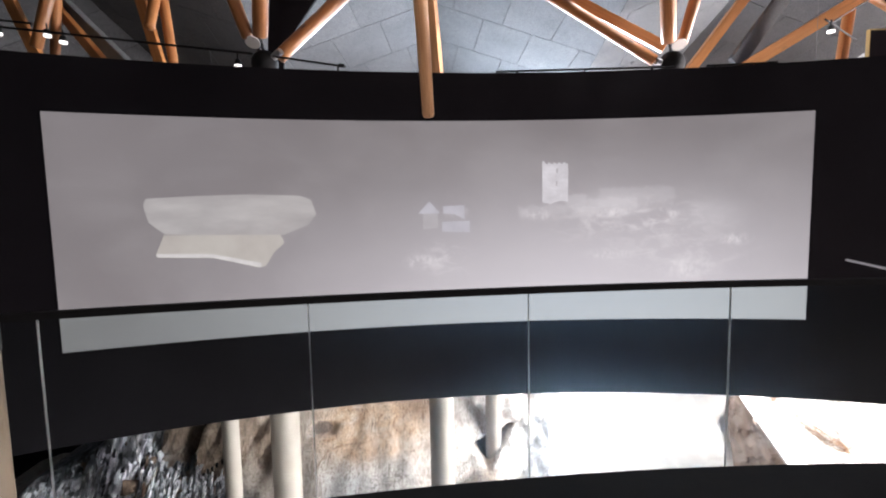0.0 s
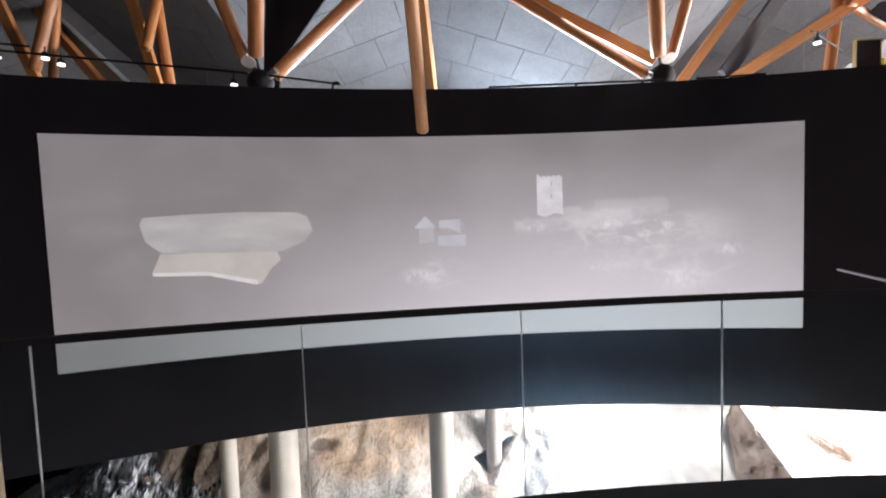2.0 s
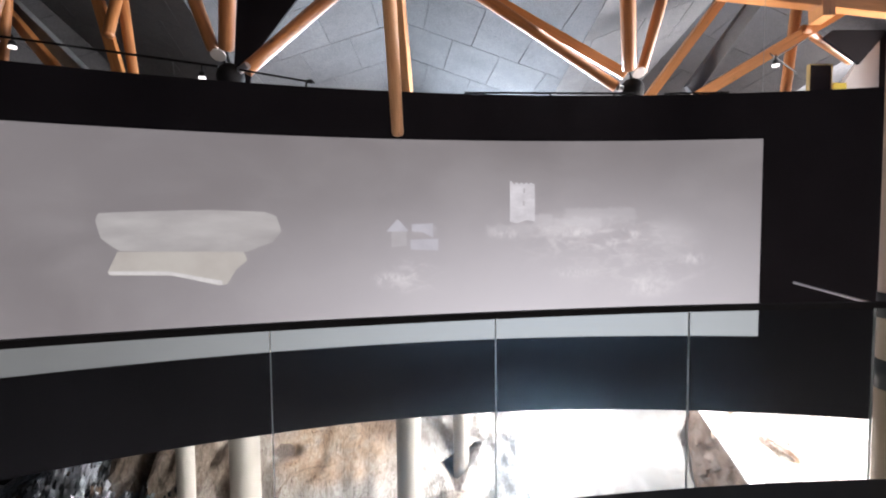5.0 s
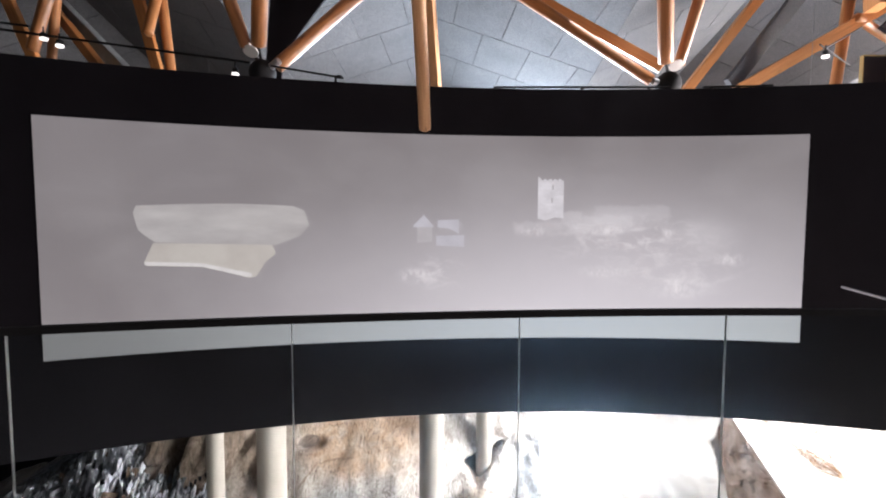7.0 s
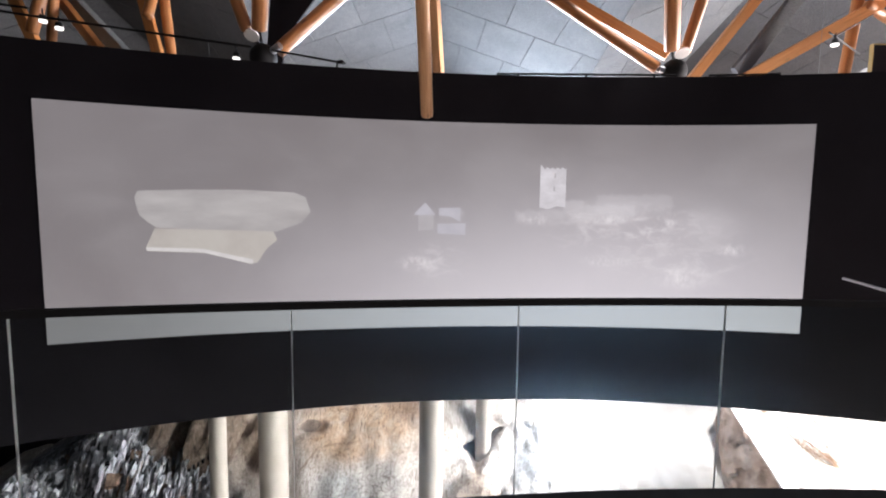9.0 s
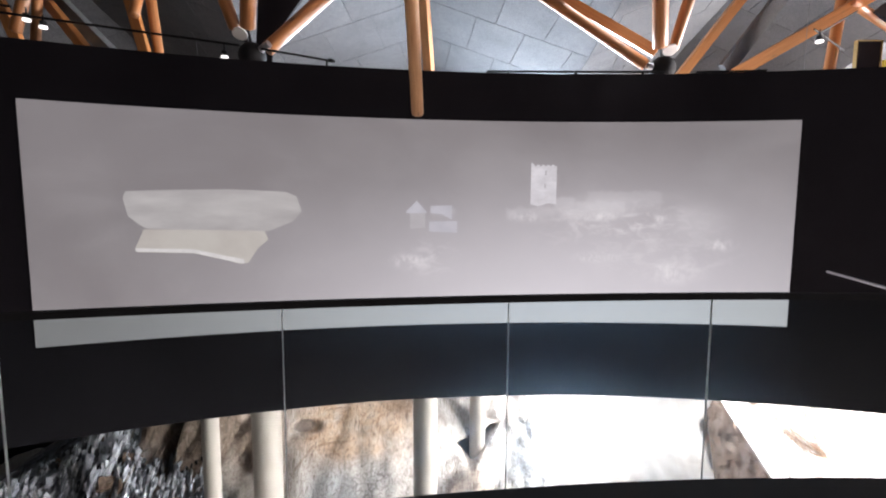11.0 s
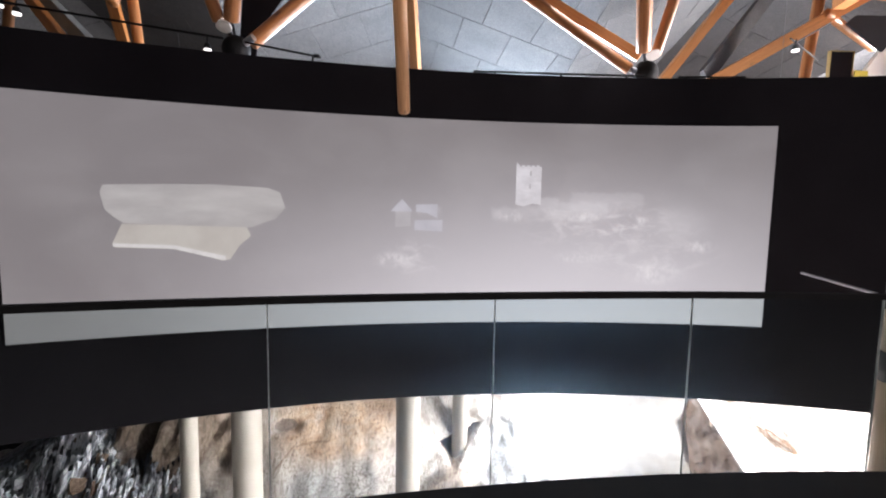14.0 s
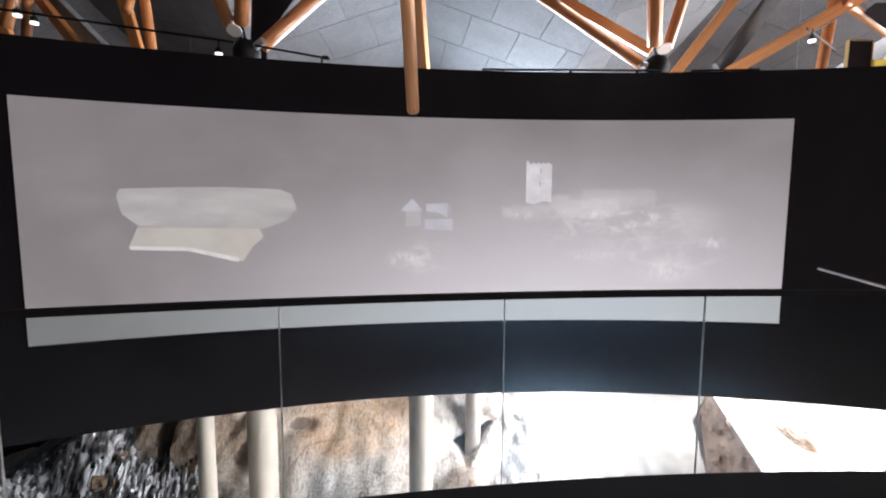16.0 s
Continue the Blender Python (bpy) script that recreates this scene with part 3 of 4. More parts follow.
def broken_bank():
    """Steeply bedded, shattered blue-grey rock: slabs and fine fragments on a bank."""
    rng = random.Random(11)
    shale = shale_material()
    bank = thing("broken_rock_bank", "bank of shattered blue-grey bedded rock", "rock", at=(-5.4, 7.4, -3.4))
    inv = Matrix.Translation((5.4, -7.4, 3.4))

    def spot(wide):
        """A place on the bank, left of the brown boulders, or None."""
        x = rng.uniform(-8.2, -4.1)
        top = -2.25 - 0.52 * max(0.0, -5.3 - x)
        z = top - abs(rng.gauss(0, 1)) * wide
        edge = -5.7 + 0.9 * smooth_step(-3.1, -3.8, z) * 1.5
        if z < -4.5 or x > edge + rng.gauss(0, 0.06):
            return None
        return x, z

    def turned(x, z, w, tall, out):
        return (Matrix.Translation((x, rock_y(x, z) + out, z)) @ pose(0, 0, 0, rng.gauss(-8, 4), rng.gauss(11, 4), rng.gauss(0, 15))
                @ Matrix.Diagonal((w * 0.55, w, w * tall, 1)))

    shapes, bare = [], []
    for k in range(10):
        me = bpy.data.meshes.new("rock_slab")
        bm = chunk(100 + k, 0.5, 1)
        bm.to_mesh(me)
        bm.free()
        me.materials.append(shale if k < 9 else ROCK_BROWN)
        shapes.append(me)
        bare.append(([tuple(v.co) for v in me.vertices], [tuple(p.vertices) for p in me.polygons]))
    count = 0
    while count < 240:
        at = spot(0.75)
        if not at:
            continue
        ob = new("rock_slab", shapes[rng.randrange(10)])
        ob.matrix_world = turned(*at, rng.uniform(0.06, 0.13), rng.uniform(1.4, 3.4), rng.uniform(-0.06, 0.04))
        ob.parent = bank
        ob.matrix_parent_inverse = inv
        count += 1
    # upright pale slabs in the middle of the bank
    pale_shapes = []
    for me in shapes[:9]:
        me = me.copy()
        me.materials[0] = PALE_SHALE
        pale_shapes.append(me)
    for k in range(46):
        x, z = -6.05 + rng.gauss(0, 0.16), -3.0 + rng.gauss(0, 0.24)
        ob = new("rock_slab", pale_shapes[rng.randrange(9)])
        ob.matrix_world = turned(x + 0.25 * (-3.0 - z), z, rng.uniform(0.07, 0.12), rng.uniform(3.0, 5.0), rng.uniform(-0.10, -0.04))
        ob.parent = bank
        ob.matrix_parent_inverse = inv
    # three larger blocks caught in the bank
    for x, z, w, tall, mesh in ((-5.95, -3.45, 0.30, 0.75, 9), (-6.95, -3.35, 0.30, 0.9, 3), (-6.55, -2.72, 0.16, 0.5, 9), (-6.05, -2.50, 0.24, 0.9, 9), (-5.25, -2.72, 0.30, 1.0, 9)):
        ob = new("rock_block", shapes[mesh])
        ob.matrix_world = turned(x, z, w, tall, -0.05)
        ob.parent = bank
        ob.matrix_parent_inverse = inv
    verts, faces = [], []
    count = 0
    while count < 3900:
        at = spot(0.8)
        if not at:
            continue
        points, polys = bare[rng.randrange(9)]
        m = inv @ turned(*at, rng.uniform(0.03, 0.085), rng.uniform(1.6, 5.0), rng.uniform(-0.05, 0.05))
        n = len(verts)
        verts += [tuple(m @ Vector(p)) for p in points]
        faces += [tuple(i + n for i in f) for f in polys]
        count += 1
    me = bpy.data.meshes.new("rock_fragments")
    me.from_pydata(verts, [], faces)
    me.materials.append(shale)
    ob = new("rock_fragments", me)
    ob.parent = bank
    tagged(ob, kind="stuff")


broken_bank()


def rock_spur():
    """A leaning spur whose brown side turns away from the sun."""
    a, b, c, d = Vector((6.02, 8.9, -2.45)), Vector((6.15, 6.95, -3.62)), Vector((5.68, 8.2, -4.35)), Vector((5.93, 9.1, -2.9))
    bm = bmesh.new()
    n = 26
    grid = []
    for j in range(n + 1):
        v = j / n
        left = (d.lerp(c, v) if v > 0 else d)
        crest = a.lerp(b, v)
        row = []
        for i in range(n + 1):
            u = i / n
            p = left.lerp(crest, u)
            p += Vector((-0.05, -0.12, 0)) * noise.fractal(p * 2.4, 1.0, 2.0, 5) * 1.35
            row.append(bm.verts.new(p))
        for i in range(1, 9):
            u = i / 8
            p = crest + Vector((1.1, 1.5, -0.15)) * u + Vector((0, 0.1, 0.05)) * noise.noise(crest * 3 + Vector((u, 0, 0)))
            row.append(bm.verts.new(p))
        grid.append(row)
    for p, q in zip(grid, grid[1:]):
        for k in range(len(p) - 1):
            bm.faces.new((p[k], q[k], q[k + 1], p[k + 1])).material_index = 0 if k < n - 1 else 1
    bmesh.ops.recalc_face_normals(bm, faces=bm.faces[:])
    tagged(link_mesh("rock_spur", bm, (SPUR_ROCK, ROCK)), "leaning brown rock spur against the pale face", "rock")


rock_spur()


def roots():
    """Dry roots on the pale slope."""
    rng = random.Random(5)
    for x0, z0, x1, z1, n in ((7.25, -3.05, 8.1, -3.58, 16), (7.02, -2.72, 7.3, -2.82, 7)):
        cu = bpy.data.curves.new("dry_roots", "CURVE")
        cu.dimensions, cu.bevel_depth, cu.bevel_resolution = "3D", 0.0055, 1
        for k in range(n):
            sp = cu.splines.new("POLY")
            sp.points.add(7)
            u0 = rng.uniform(0, 0.5)
            dz = rng.uniform(-0.32, 0.26)
            for i, pt in enumerate(sp.points):
                u = u0 + (1 - u0) * i / 7 * rng.uniform(0.85, 1.0)
                x = x0 + (x1 - x0) * u + rng.gauss(0, 0.045)
                z = z0 + (z1 - z0) * u + dz * (1 - u) + rng.gauss(0, 0.04)
                pt.co = (x, rock_y(x, z) - 0.03, z, 1)
                pt.radius = 0.4 + 0.8 * u
        cu.materials.append(ROOT)
        ob = new("dry_roots", cu)
        tagged(ob, "tangle of dry brown roots on the pale rock", "roots")


roots()


def rock_marks():
    """Short dark bars in a row on the brown rock."""
    ob = thing("dark_marks", "short row of dark marks on brown rock", "marks", at=(-4.89, rock_y(-4.89, -3.50), -3.50))
    for dx, w, h in ((0.0, 0.05, 0.07), (0.08, 0.03, 0.09), (0.14, 0.03, 0.08), (0.20, 0.05, 0.09), (0.31, 0.07, 0.12)):
        x, z = -4.89 + dx, -3.50 + 0.45 * dx
        bm = box(dx - w / 2, dx + w / 2, -0.02, 0.06, -h / 2, h / 2, 0.006)
        bm.transform(Matrix.Translation((0, rock_y(x, z) - ob.location.y, z + 3.50)))
        part("mark", bm, BLACK_METAL, ob)


rock_marks()

PALE = "round pale concrete column rising from the excavation"
column(-3.92, 7.2, 0.277, -7, 3.4, PALE)
column(-3.19, 7.8, 0.52, -7, 3.72, PALE)
column(-0.23, 7.8, 0.45, -7, 3.4, PALE)
column(0.86, 8.9, 0.33, -5.2, 3.4, "slender pale concrete column standing in a rock pocket")


# ---------------------------------------------------------------- screen
def screen_material():
    """The projector's picture: a grey sky, a pale hill and faint rocks."""
    m, t, b = node_material("projected_picture")
    v = coords(t)
    sep = t.nodes.new("ShaderNodeSeparateXYZ")
    t.links.new(v, sep.inputs[0])
    x, z = sep.outputs[0], sep.outputs[2]
    haze = ramp(t, noise_tex(t, v, 0.45, 3.0), ((0.3, (0.146, 0.135, 0.135)), (0.7, (0.182, 0.170, 0.170))))
    hill = spread(t, x, z, 2.3, -0.6, 7.6, 3.7)
    c = mix(t, hill, haze, (0.585, 0.565, 0.58))
    rocks = noise_tex(t, coords(t, (1.0, 1.0, 2.2)), 3.2, 8.0, 0.7, 0.8)
    glint = ramp(t, rocks, ((0.47, (0, 0, 0)), (0.68, (1, 1, 1))))
    where = math_node(t, "MAXIMUM", spread(t, x, z, 2.9, 1.25, 1.9, 0.62), spread(t, x, z, 3.5, 0.75, 1.5, 0.5))
    where = math_node(t, "MAXIMUM", where, spread(t, x, z, 2.4, 1.48, 1.0, 0.24))
    where = math_node(t, "MAXIMUM", where, spread(t, x, z, -0.1, 0.75, 0.7, 0.4))
    c = mix(t, math_node(t, "MULTIPLY", where, math_node(t, "MULTIPLY", glint, 0.8)), c, (0.66, 0.64, 0.63))
    ruin = math_node(t, "MAXIMUM", spread(t, x, z, 2.5, 1.52, 0.95, 0.3), spread(t, x, z, 4.0, 1.35, 0.7, 0.42))
    c = mix(t, math_node(t, "MULTIPLY", ruin, 0.30), c, (0.60, 0.585, 0.58))
    wob = noise_tex(t, v, 5.0, 5.0, 0.7)
    wx = math_node(t, "ADD", x, math_node(t, "MULTIPLY", math_node(t, "SUBTRACT", wob, 0.5), 0.16))
    wz = math_node(t, "ADD", z, math_node(t, "MULTIPLY", math_node(t, "SUBTRACT", wob, 0.5), 0.22))

    def step(value, a, b):
        n = t.nodes.new("ShaderNodeMapRange")
        n.interpolation_type = "SMOOTHSTEP"
        n.inputs[1].default_value, n.inputs[2].default_value = a, b
        t.links.new(value, n.inputs[0])
        return n.outputs[0]

    def wall_patch(x0, x1, z0, z1, fade=0.25):
        """A ruined wall: sharp at its top and sides, fading out downwards."""
        wide = math_node(t, "MULTIPLY", step(wx, x0 - 0.03, x0 + 0.03), step(wx, x1 + 0.03, x1 - 0.03))
        tall = math_node(t, "MULTIPLY", step(wz, z0, z0 + fade), step(wz, z1 + 0.03, z1 - 0.03))
        return math_node(t, "MULTIPLY", wide, tall)

    for x0, x1, z0, z1, by in ((2.31, 3.45, 1.42, 1.80, 0.17), (2.13, 2.90, 1.34, 1.64, 0.24), (1.80, 2.12, 1.34, 1.70, 0.24), (1.05, 1.80, 1.28, 1.56, 0.18), (-0.10, 0.26, 1.34, 1.52, 0.25)):
        c = mix(t, math_node(t, "MULTIPLY", wall_patch(x0, x1, z0, z1), by), c, (0.64, 0.63, 0.63))
    sparkle = ramp(t, noise_tex(t, coords(t, (1.0, 1.0, 0.6)), 11.0, 5.0, 0.7), ((0.44, (0, 0, 0)), (0.62, (1, 1, 1))))
    lit = spread(t, x, z, 2.55, 1.42, 0.42, 0.09)
    for cx, cz, w, h in ((3.45, 1.37, 0.16, 0.08), (2.5, 0.78, 0.55, 0.13), (3.7, 0.52, 0.6, 0.22), (-0.45, 0.72, 0.4, 0.16), (4.35, 0.98, 0.35, 0.14), (1.35, 1.42, 0.35, 0.14)):
        lit = math_node(t, "MAXIMUM", lit, spread(t, x, z, cx, cz, w, h))
    c = mix(t, math_node(t, "MULTIPLY", lit, math_node(t, "MULTIPLY", sparkle, 0.6)), c, (0.80, 0.78, 0.76))
    clouds = ramp(t, noise_tex(t, coords(t, (0.7, 0.7, 1.3)), 1.1, 5.0, 0.6, 0.5), ((0.45, (0, 0, 0)), (0.75, (1, 1, 1))))
    c = mix(t, math_node(t, "MULTIPLY", clouds, 0.16), c, (0.45, 0.44, 0.43))
    b.inputs["Base Color"].default_value = (0.12, 0.12, 0.12, 1)
    b.inputs["Roughness"].default_value = 0.8
    t.links.new(c, b.inputs["Emission Color"])
    b.inputs["Emission Strength"].default_value = 0.285
    return m


def shown(name, low, high, scale=5.0, stretch=(1, 1, 1)):
    """Part of the projected picture: light of one tone with some grain."""
    m, t, b = node_material(name)
    c = ramp(t, noise_tex(t, coords(t, stretch), scale, 6.0, 0.65), ((0.3, low), (0.7, high)))
    b.inputs["Base Color"].default_value = (0.12, 0.12, 0.12, 1)
    t.links.new(c, b.inputs["Emission Color"])
    b.inputs["Emission Strength"].default_value = 0.285
    return m


SCREEN = screen_material()
SHOW_RIM = shown("shown_rim", (0.27, 0.258, 0.25), (0.40, 0.39, 0.37), 2.2, (0.6, 1, 2.4))
SHOW_BODY = shown("shown_body", (0.34, 0.315, 0.28), (0.45, 0.435, 0.385), 1.8)
SHOW_EDGE = shown("shown_edge", (0.45, 0.44, 0.42), (0.60, 0.59, 0.56), 14.0)
SHOW_STONE = shown("shown_stone", (0.42, 0.41, 0.415), (0.60, 0.59, 0.60), 5.0, (1, 1, 2))
SHOW_ROOF = shown("shown_roof", (0.34, 0.338, 0.36), (0.43, 0.428, 0.455), 5.0)
SHOW_WALL = shown("shown_wall", (0.32, 0.31, 0.312), (0.37, 0.36, 0.36), 6.0)
SHOW_SHADE = shown("shown_shade", (0.30, 0.29, 0.29), (0.36, 0.35, 0.35), 6.0)
S0, S1, SZ0, SZ1 = -5.185, 5.39, -0.272, 2.857
screen = link_mesh("projection_screen", arc_box(R_WALL - 0.025, R_WALL - 0.003, angle_of(R_WALL, S0), angle_of(R_WALL, S1), SZ0, SZ1, 90), SCREEN)
tagged(screen, "wide curved projection screen showing a pale grey castle landscape", "screen")


def along(points, x):
    for (xa, za), (xb, zb) in zip(points, points[1:]):
        if xa <= x <= xb:
            return za + (zb - za) * (x - xa) / max(xb - xa, 1e-6)
    return points[-1][1]


def picture(name, upper, lower, material, layer=1, steps=40, parent=None):
    """A flat shape of the projected picture between an upper and a lower line, on the screen's curve."""
    bm = bmesh.new()
    x0, x1 = upper[0][0], upper[-1][0]
    r = R_WALL - 0.025 - 0.004 * layer
    xs = sorted({round(x0 + (x1 - x0) * i / steps, 4) for i in range(steps + 1)} | {p[0] for p in upper} | {p[0] for p in lower})
    cols = [[bm.verts.new((x, on_arc(r, x), z)) for z in (along(lower, x), along(upper, x))] for x in xs]
    for p, q in zip(cols, cols[1:]):
        bm.faces.new((p[0], q[0], q[1], p[1]))
    bmesh.ops.remove_doubles(bm, verts=bm.verts[:], dist=1e-5)
    return part(name, bm, material, parent or screen)


picture("shown_shard_rim", ((-4.185, 1.66), (-4.15, 1.745), (-3.6, 1.775), (-2.9, 1.79), (-2.22, 1.765), (-2.06, 1.70), (-2.0, 1.50)),
        ((-4.185, 1.64), (-4.14, 1.42), (-4.05, 1.33), (-3.95, 1.25), (-3.0, 1.20), (-2.45, 1.20), (-2.12, 1.33), (-2.0, 1.48)), SHOW_RIM)
shard = picture("shown_shard_body", ((-4.08, 0.98), (-3.97, 1.24), (-3.0, 1.215), (-2.50, 1.20), (-2.46, 1.10)),
        ((-4.08, 0.97), (-4.05, 0.93), (-3.4, 0.90), (-3.0, 0.79), (-2.82, 0.73), (-2.72, 0.75), (-2.60, 0.95), (-2.46, 1.07)), SHOW_BODY, 2)
picture("shown_shard_break", ((-4.07, 0.985), (-3.4, 0.955), (-3.0, 0.85), (-2.78, 0.80)), ((-4.07, 0.94), (-3.4, 0.905), (-3.0, 0.79), (-2.78, 0.735)), SHOW_EDGE, 3, 40, shard)
# castle tower with its battlements and window slits
TOWER_TOP = [(1.43, 2.235)]
for i in range(5):
    x = 1.445 + 0.078 * i
    TOWER_TOP += [(x, 2.21 if i else 2.24), (x + 0.034, 2.205), (x + 0.046, 2.185), (x + 0.066, 2.185)]
TOWER_TOP = [p for p in TOWER_TOP if p[0] < 1.83] + [(1.83, 2.2)]
tower = picture("shown_tower", TOWER_TOP, ((1.43, 1.60), (1.55, 1.57), (1.70, 1.62), (1.83, 1.60)), SHOW_STONE)
for wx, wz in ((1.66, 2.08), (1.65, 1.88)):
    picture("shown_window", ((wx - 0.014, wz + 0.04), (wx + 0.014, wz + 0.04)), ((wx - 0.014, wz - 0.035), (wx + 0.014, wz - 0.035)), SHOW_SHADE, 2, 1, tower)
# farm buildings
house = picture("shown_house", ((-0.43, 1.48), (-0.20, 1.48)), ((-0.43, 1.22), (-0.20, 1.24)), SHOW_WALL)
picture("shown_roof", ((-0.49, 1.48), (-0.33, 1.65), (-0.18, 1.48)), ((-0.49, 1.46), (-0.18, 1.46)), SHOW_ROOF, 2, 40, house)
picture("shown_roof", ((-0.12, 1.57), (0.21, 1.58)), ((-0.12, 1.46), (0.06, 1.44), (0.21, 1.36)), SHOW_ROOF)
picture("shown_roof", ((-0.14, 1.33), (0.29, 1.34)), ((-0.14, 1.18), (0.29, 1.16)), SHOW_ROOF, 2)


# ---------------------------------------------------------------- railing
def build_railing():
    rail = thing("glass_railing", "frameless glass railing with a slim black handrail", "railing", at=(CX, on_arc(R_RAIL, CX), 0))
    inv = Matrix.Translation(-rail.location)
    joints = [angle_of(R_RAIL, x) for x in (-4.46, -3.27, -2.074, -0.848, 0.368, 1.573, 2.768, 3.96, 5.15, 6.3)]
    def put(ob):
        ob.data.transform(inv)
    for a, b in zip(joints, joints[1:]):
        g = 0.0015 / R_RAIL
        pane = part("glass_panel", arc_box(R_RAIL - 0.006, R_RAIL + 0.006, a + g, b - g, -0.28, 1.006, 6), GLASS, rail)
        put(pane)
        pane.visible_shadow = False
        for e in (a + g, b - g):
            put(part("glass_edge", arc_box(R_RAIL - 0.0063, R_RAIL + 0.0063, e - 0.0008 / R_RAIL, e + 0.0008 / R_RAIL, -0.28, 1.005, 1), GLASS_EDGE, pane))
    put(part("handrail", arc_box(R_RAIL - 0.022, R_RAIL + 0.022, joints[0], joints[-1], 1.004, 1.040, 60), BLACK_METAL, rail))
    put(part("base_channel", arc_box(R_RAIL - 0.045, R_RAIL + 0.045, joints[0], joints[-1], -0.31, -0.16, 60), BLACK_METAL, rail))
    # short return that runs out over the excavation
    put(part("return_rail", tube((2.768, 2.325, 1.026), (3.14, 3.31, 1.026), 0.011), STEEL, rail, "thin bright metal return rail"))


build_railing()


# ---------------------------------------------------------------- timber
def reach_roof(a, b):
    """The point where the line from b through a meets the ceiling."""
    a, b = Vector(a), Vector(b)
    d = (a - b).normalized()
    p = a.copy()
    for _ in range(400):
        if p.z >= roof(p.x, p.y) + 0.02:
            break
        p = p + d * 0.03
    return p


def timber(name, label, a, b, d, square=False, to_roof=True, material=None, deep=1.5, rounded=False, parent=None, down=0.0):
    top = reach_roof(a, b) if to_roof else Vector(a)
    foot = Vector(b) + (Vector(b) - Vector(a)).normalized() * down
    m, length = axis_pose(top, foot)
    if square:
        bm = box(-d / 2, d / 2, -d * deep / 2, d * deep / 2, 0, length, 0.008)
    else:
        bm = log_mesh(length, d * 0.53, d * 0.48, rounded)
    ob = link_mesh(name, bm, material or (GLULAM if square else LOG), smooth=not square)
    ob.matrix_world = m
    if parent:
        ob.parent = parent
        ob.matrix_parent_inverse = parent.matrix_world.inverted()
        return ob
    return tagged(ob, label, "beam")


LOG_LABEL = "round varnished spruce log strut under the ceiling"
GLU_LABEL = "squared honey-coloured timber beam under the ceiling"
timber("log_strut", LOG_LABEL, (-7.15, 8.0, 5.37), (-7.41, 8.0, 4.59), 0.20)
timber("log_strut", LOG_LABEL, (-7.8, 9.0, 5.84), (-7.92, 9.0, 4.84), 0.175, down=0.6)
timber("timber_beam", GLU_LABEL, (-8.15, 9.5, 5.88), (-6.63, 8.5, 4.53), 0.13, True, down=0.6)
timber("steel_beam", "grey painted steel beam beside a timber beam", (-8.3, 9.8, 6.18), (-6.46, 8.8, 4.63), 0.17, True, material=GREY_STEEL, down=0.5)
timber("timber_beam", GLU_LABEL, (-9.13, 9.5, 5.98), (-8.85, 9.5, 5.29), 0.14, True, down=1.2)
timber("log_strut", LOG_LABEL, (-5.34, 8.2, 5.43), (-5.34, 8.0, 4.89), 0.18)
timber("log_strut", LOG_LABEL, (-5.35, 8.5, 5.56), (-5.24, 8.5, 4.43), 0.177, down=0.6)
timber("timber_beam", GLU_LABEL, (-5.52, 8.3, 5.0), (-5.37, 8.3, 4.37), 0.12, True, down=0.6)
timber("log_strut", LOG_LABEL, (-1.86, 7.6, 5.08), (-2.71, 7.1, 4.02), 0.23)
timber("log_strut", "round spruce log that hangs free in front of the wall", (-0.35, 5.6, 4.14), (-0.30, 6.3, 2.85), 0.185, rounded=True, material=PALE_LIT_WOOD)
# paler wood puts the strong light on this beam into its colour
timber("timber_beam", GLU_LABEL, (-0.25, 7.6, 5.05), (-0.16, 7.9, 3.91), 0.15, True, down=0.6, material=PALE_LIT_WOOD)
timber("log_strut", LOG_LABEL, (2.02, 7.9, 5.14), (3.52, 7.5, 3.96), 0.20)
timber("timber_beam", GLU_LABEL, (2.49, 8.4, 5.35), (3.88, 7.9, 4.31), 0.12, True)
timber("timber_beam", GLU_LABEL, (6.59, 9.0, 6.40), (5.10, 9.0, 4.46), 0.18, True, down=0.4, deep=1.0)
timber("timber_beam", GLU_LABEL, (8.51, 9.0, 5.70), (6.23, 9.0, 4.39), 0.205, True, down=0.4, deep=1.1)
timber("log_strut", LOG_LABEL, (8.37, 9.3, 5.52), (8.25, 9.3, 4.45), 0.21, down=0.8)
timber("timber_beam", GLU_LABEL, (6.05, 8.4, 6.18), (12.33, 8.4, 5.71), 0.24, True, to_roof=False)
timber("timber_beam", GLU_LABEL, (8.21, 8.5, 6.69), (8.2, 8.4, 5.62), 0.25, True)
timber("timber_beam", GLU_LABEL, (10.16, 8.9, 6.89), (8.37, 8.5, 6.04), 0.22, True, to_roof=False)
timber("log_strut", LOG_LABEL, (8.24, 8.9, 5.67), (10.07, 9.6, 5.27), 0.168, to_roof=False)


